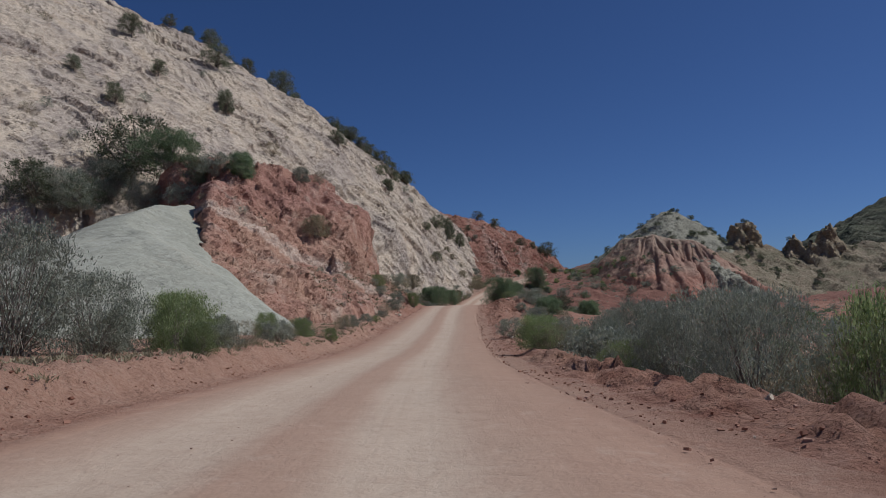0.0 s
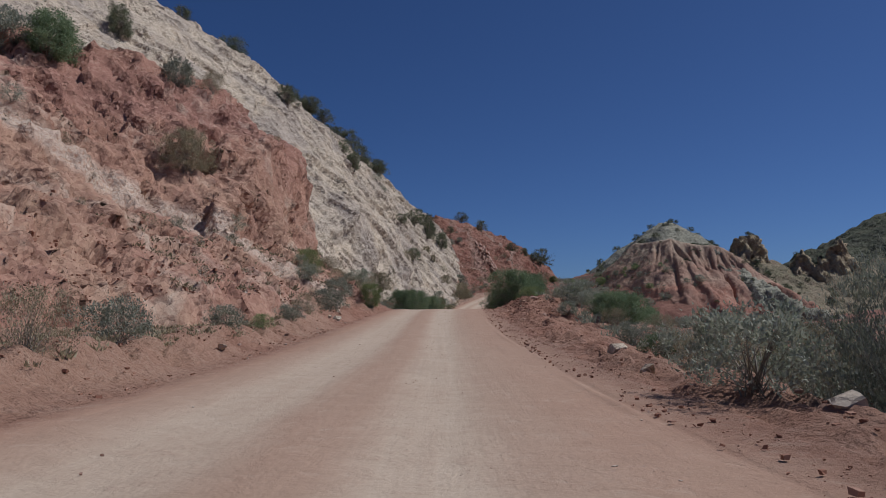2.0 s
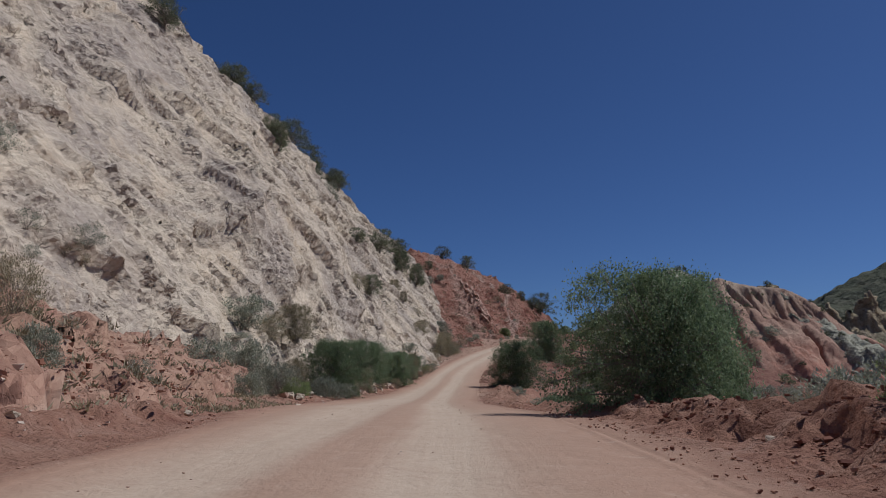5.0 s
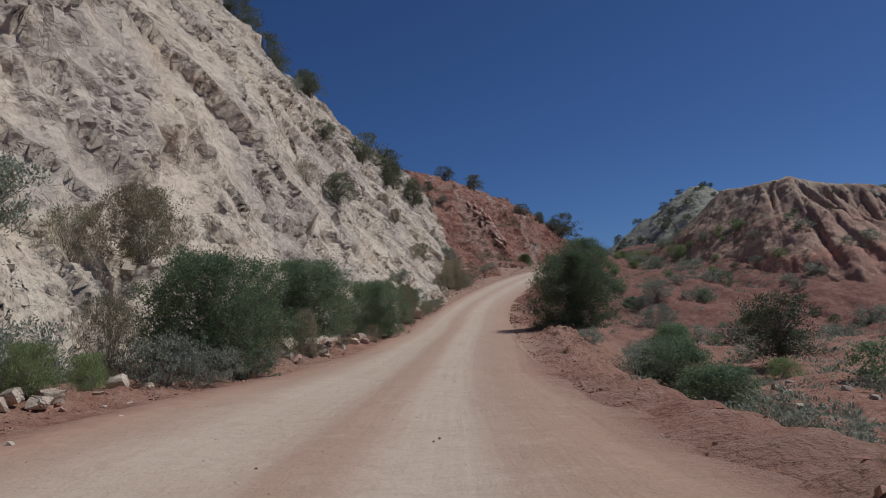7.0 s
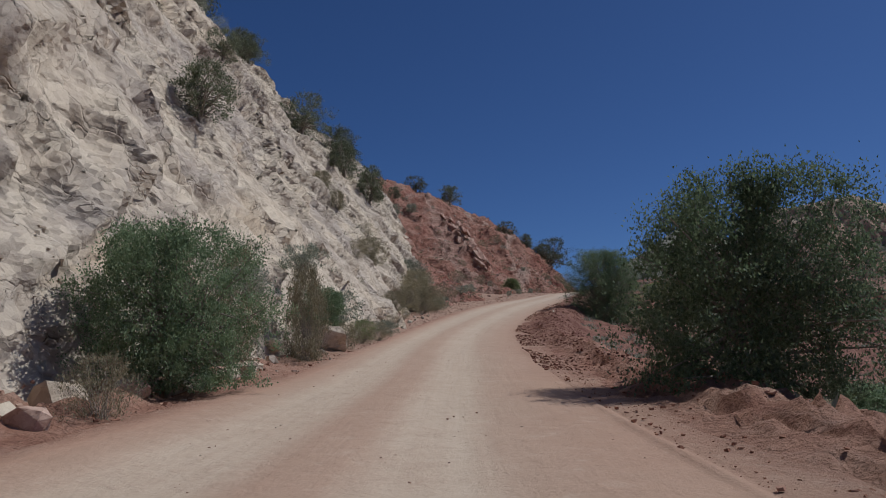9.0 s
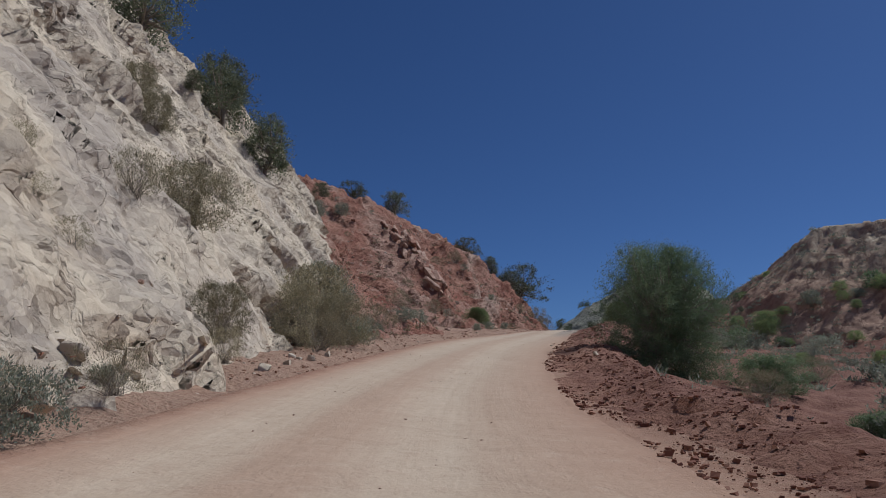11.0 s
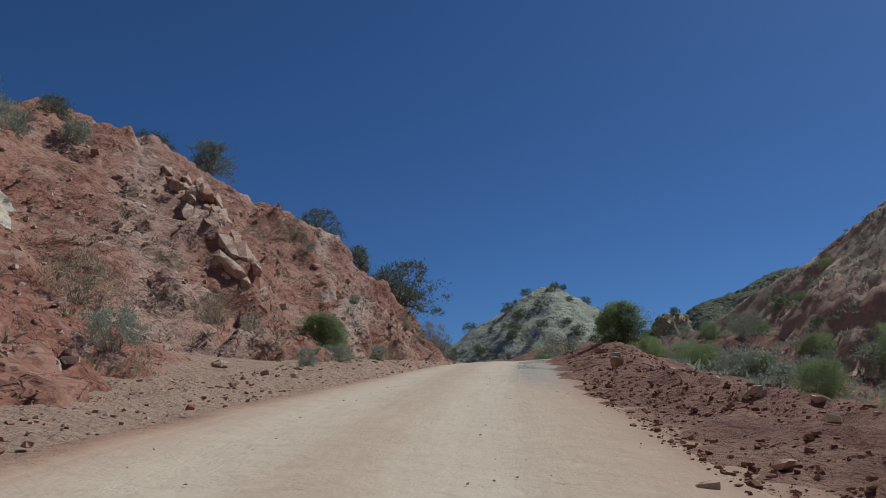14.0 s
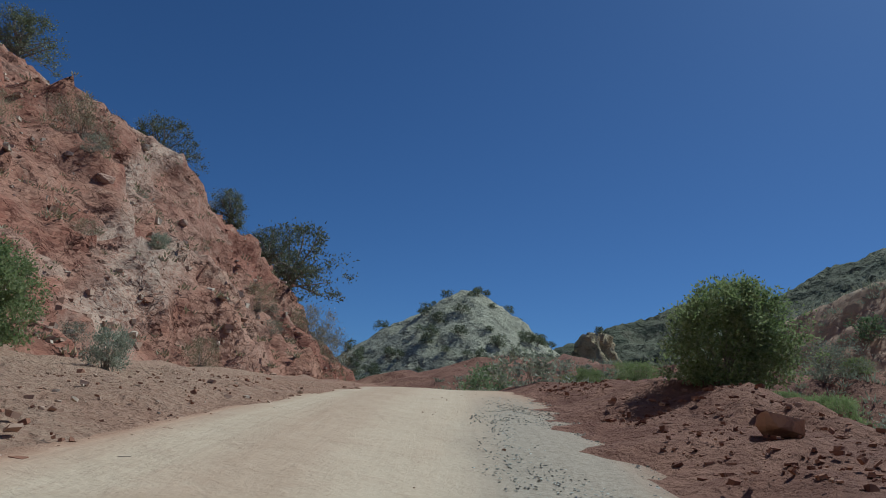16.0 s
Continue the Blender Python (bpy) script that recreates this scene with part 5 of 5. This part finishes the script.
for kind, x, y, s in [("white", 36, 245.8, 0.22), ("white", 30.5, 234.1, 0.27), ("pale", 30.3, 235.3, 0.4), ("red", 26.9, 231.4, 0.24), ("white", 36.4, 245.4, 0.42), ("pale", 45.6, 242.1, 0.83), ("red", 23.6, 221.4, 0.28), ("white", -2.4, 159.3, 0.9), ("pale", -6.9, 148.3, 0.45), ("pale", 9, 89.9, 0.5), ("red", 9.5, 88.5, 0.4), ("pale", 8.6, 96.5, 0.77), ("white", -5.3, 84.1, 0.4), ("pale", -5.2, 89.3, 0.47), ("white", 5.4, 61, 0.53), ("white", -5.1, 81.7, 0.45), ("white", 22, 215.6, 0.27)]:
    stone(kind, x, y, s)
stone("red", 33.9, 244.7, 0.62, None, 0.12, (0.85, 0.6, 1.9), 0.5)
stone("white", 4.4, 184.6, 1.7, None, 0.3, (0.9, 1.4, 0.8), 0.2)
for k in range(44):
    y = rng.uniform(138, 186)
    x = float(road_x(y) - left_at(y) - rng.uniform(0.4, 1.3))
    stone(str(rng.choice(["white", "white", "pale"])), x, y, rng.uniform(0.25, 0.8), min(rest(x, y), float(ground_z(x, y)) + 0.4))
for k in range(14):
    y = rng.uniform(186, 215)
    stone("white", float(road_x(y) - left_at(y) - rng.uniform(0.6, 1.6)), y, rng.uniform(0.2, 0.5))
for k in range(16):
    stone("white", rng.uniform(19, 26), rng.uniform(156, 166), rng.uniform(0.3, 0.8))
for k in range(70):
    y = rng.uniform(60, 258)
    stone(str(rng.choice(["red", "pale", "white"])), float(road_x(y) - rng.uniform(6.2, 8.0)), y, rng.uniform(0.08, 0.28))
for k in range(110):
    y = rng.uniform(6, 262)
    stone(str(rng.choice(["red", "red", "pale", "white"])), float(road_x(y) + rng.uniform(4.4, 6.6)), y, rng.uniform(0.06, 0.2))
# broken ledges that stand out of the red hill, drawn out down the slope
for k in range(64):
    t = k / 63
    x, y = 19.3 + 4.6 * t + rng.normal(0, 0.7), 281 - 18.5 * t + rng.normal(0, 0.6)
    size = rng.uniform(0.6, 1.5)
    stone(str(rng.choice(["pale", "pale", "red"])), x, y, size, rest(x, y) - 0.28 * size, 0.12, (2.4, 0.7, 1.1), -1.41 + rng.normal(0, 0.12), 0.5)
for k in range(60):
    i, j = int(rng.integers(110, 230)), int(slope_grid.shape[1] * rng.uniform(0.05, 0.6))
    p = slope_grid[min(i, slope_grid.shape[0] - 1), j]
    stone(str(rng.choice(["pale", "red", "white"])), float(p[0]), float(p[1]), rng.uniform(0.2, 0.7), float(p[2]) - 0.05)


def clods(name, label, count, side, low, high, sizes, material, y0=0, y1=262):
    """Crumbled dirt and gravel: many small lumps in one mesh."""
    y = rng.uniform(y0, y1, count)
    l = rng.uniform(low, high, count)
    if name.startswith("foot"):
        l = l - 6.3 + left_at(y)
    x = road_x(y) + side * l
    keep = vnoise(np.stack([x / 1.5, y / 3, 0 * x], 1), 77) > -0.45
    if name == "grey_gravel":
        keep = ((l - 1.5) / 1.3) ** 2 + ((y - 252) / 7.5) ** 2 + 0.5 * fbm(np.stack([x / 0.7, y / 2, 0 * x], 1), 3, 79) < rng.uniform(0, 1, count)
    if name.startswith("foot"):
        z = np.array([drop(a, b) for a, b in zip(x, y)])
        keep &= z < ground_z(x, y) + 0.8
    x, y = x[keep], y[keep]
    z = z[keep] if name.startswith("foot") else ground_z(x, y)
    z = z + bank_rough(x, y, -side * l[keep])
    if side > 0:
        z = np.where(l[keep] < 0.85 * rim_at(y), np.maximum(z, road_z(y) - 0.16 * smooth(0.7, 0.9, l[keep] / rim_at(y))), z)
    if name in ("road_gravel", "grey_gravel"):
        z = road_z(y) + side * np.clip(l[keep], -5, 7) * tilt_at(y)
    n = len(x)
    s = sizes[0] * (sizes[1] / sizes[0]) ** (rng.uniform(0, 1, n) ** 2.2)
    box = np.array([(x_, y_, z_) for x_ in (-1, 1) for y_ in (-1, 1) for z_ in (-1, 1)], float) * 0.62
    v = box[None] * rng.uniform(0.55, 1.35, (n, 8, 3)) * s[:, None, None] * rng.uniform((0.8, 0.6, 0.25), (1.4, 1.1, 0.8), (n, 3))[:, None]
    a, c = rng.uniform(0, 6.28, n)[:, None], rng.normal(0, 0.35, n)[:, None]
    vy, vz = v[..., 1] * np.cos(c) - v[..., 2] * np.sin(c), v[..., 1] * np.sin(c) + v[..., 2] * np.cos(c)
    vx, vy = v[..., 0] * np.cos(a) - vy * np.sin(a), v[..., 0] * np.sin(a) + vy * np.cos(a)
    pos = np.stack([vx + x[:, None], vy + y[:, None], vz + (z + 0.15 * s)[:, None]], -1)
    quad = np.array([(0, 1, 3, 2), (4, 6, 7, 5), (0, 4, 5, 1), (2, 3, 7, 6), (0, 2, 6, 4), (1, 5, 7, 3)])
    faces = (quad[None] + (np.arange(n) * 8)[:, None, None]).reshape(-1, 4)
    return tagged(new(name, mesh_from(name, pos.reshape(-1, 3), faces, material, False)), label, "gravel", kind="stuff")


clods("bank_rubble", "crumbled red clods along the road bank", 24000, 1, 2.7, 7.2, (0.008, 0.060), RED_LUMPS)
clods("berm_rubble", "broken red clods and stones on the dirt berm", 26000, 1, 2.6, 7.6, (0.009, 0.075), DARK_LUMPS, 176, 262)
clods("heap_rubble", "broken dark red clods heaped beside the road", 7000, 1, 4.6, 8.5, (0.012, 0.10), DARK_LUMPS, 84, 124)
clods("foot_rubble", "red rubble at the foot of the slope", 17000, -1, 5.7, 10.5, (0.010, 0.075), RED_LUMPS)
clods("foot_stones", "pale stone chips at the foot of the slope", 5000, -1, 5.5, 10.5, (0.010, 0.09), PALE_LUMPS, 60, 262)
clods("road_gravel", "small stones scattered on the road", 6000, -1, -4.5, 6.0, (0.005, 0.024), PALE_LUMPS)
clods("grey_gravel", "patch of grey gravel at the road's edge", 16000, 1, 0.2, 3.4, (0.008, 0.022), GREY_LUMPS, 240, 262)


def scree(name, label, face, rows, cols, count, sizes, material):
    """Loose broken stone lying on a slope, too small to pick apart."""
    i, j = rng.integers(*rows, count), (cols[0] + (cols[1] - cols[0]) * rng.uniform(0, 1, count) ** 1.3).astype(int)
    i = np.clip(i, 0, face.shape[0] - 2)
    p = face[i, j] + (face[i + 1, j] - face[i, j]) * rng.uniform(0, 1, (count, 1)) + (face[i, j + 1] - face[i, j]) * rng.uniform(0, 1, (count, 1))
    keep = vnoise(p / 2.5, 78) > -0.2
    p = p[keep]
    n = len(p)
    s = sizes[0] * (sizes[1] / sizes[0]) ** (rng.uniform(0, 1, n) ** 2.5)
    box = np.array([(a, b, c) for a in (-1, 1) for b in (-1, 1) for c in (-1, 1)], float) * 0.6
    v = box[None] * rng.uniform(0.5, 1.4, (n, 8, 3)) * s[:, None, None] * rng.uniform((0.8, 0.5, 0.4), (1.4, 1.0, 1.0), (n, 3))[:, None]
    a = rng.uniform(0, 6.28, n)[:, None]
    v = np.stack([v[..., 0] * np.cos(a) - v[..., 1] * np.sin(a), v[..., 0] * np.sin(a) + v[..., 1] * np.cos(a), v[..., 2]], -1) + p[:, None]
    quad = np.array([(0, 1, 3, 2), (4, 6, 7, 5), (0, 4, 5, 1), (2, 3, 7, 6), (0, 2, 6, 4), (1, 5, 7, 3)])
    return tagged(new(name, mesh_from(name, v.reshape(-1, 3), (quad[None] + (np.arange(n) * 8)[:, None, None]).reshape(-1, 4), material, False)), label, "scree", kind="stuff")


scree("hill_scree", "pale broken stone scattered over the red hillside", slope_grid, (20, 260), (1, 60), 12000, (0.025, 0.26), PALE_LUMPS)
scree("outcrop_scree", "broken red and pale stone at the foot of the outcrop", red_grid, (20, 260), (1, 22), 7000, (0.02, 0.15), RED_LUMPS)
scree("outcrop_debris", "pale stone chips on the slope below the outcrop", red_grid, (60, 260), (1, 22), 2500, (0.02, 0.14), PALE_LUMPS)
scree("cliff_scree", "cream sandstone debris along the foot of the cliff", white_grid, (200, 720), (1, 6), 1600, (0.03, 0.22), CREAM_LUMPS)


def tufts(name, label, x, y, z, size, material, blades=22):
    """Low dry grass and scrub in one mesh."""
    n = len(x)
    own = np.repeat(np.arange(n), blades)
    off = rng.normal(0, 0.42, (n * blades, 3)) * (1, 1, 0.45)
    off[:, 2] = np.abs(off[:, 2]) + 0.1
    c = np.stack([x, y, z], 1)[own] + off * size[own, None]
    v, f = cards(c, off * (1, 1, 0.5) + rng.normal(0, 0.3, off.shape) + (0, 0, 0.7), 0.5 * size[own, None], 0.16 * size[own, None])
    return tagged(new(name, mesh_from(name, v, f, material, False)), label, "grass", kind="stuff")


x, y = 10 + 90 * rng.uniform(0, 1, 5200) ** 1.3, rng.uniform(15, 262, 5200)
keep = (lateral(x, y) < -7) & (fbm(np.stack([x / 12, y / 12, 0 * x], 1), 3, 91) > -0.15)
x, y = x[keep], y[keep]
tufts("wash_grass", "dry grass and low scrub covering the wash", x, y, ground_z(x, y), rng.uniform(0.25, 0.9, len(x)), SAGE)
x, y = rng.uniform(45, 66, 1500), rng.uniform(225, 282, 1500)
tufts("flank_grass", "green and dry grass on the slope below the fluted hill", x, y, np.array([rest(a, b) for a, b in zip(x, y)]), rng.uniform(0.2, 0.6, 1500), SAGE)
for name, face, rows, cols, n in (("hill_grass", slope_grid, (40, 260), (2, 50), 900), ("talus_grass", red_grid, (60, 290), (2, 24), 500)):
    p = face[np.clip(rng.integers(*rows, n), 0, face.shape[0] - 1), (cols[0] + (cols[1] - cols[0]) * rng.uniform(0, 1, n) ** 1.5).astype(int)]
    tufts(name, "dry grass tufts on the scree slope", p[:, 0], p[:, 1], p[:, 2], rng.uniform(0.15, 0.5, n), DRY)
y = rng.uniform(8, 130, 1500)
x = road_x(y) - rng.uniform(7.0, 11, 1500)
tufts("verge_grass", "dry grass tufts along the road's verge", x, y, ground_z(x, y), rng.uniform(0.12, 0.4, 1500), DRY)
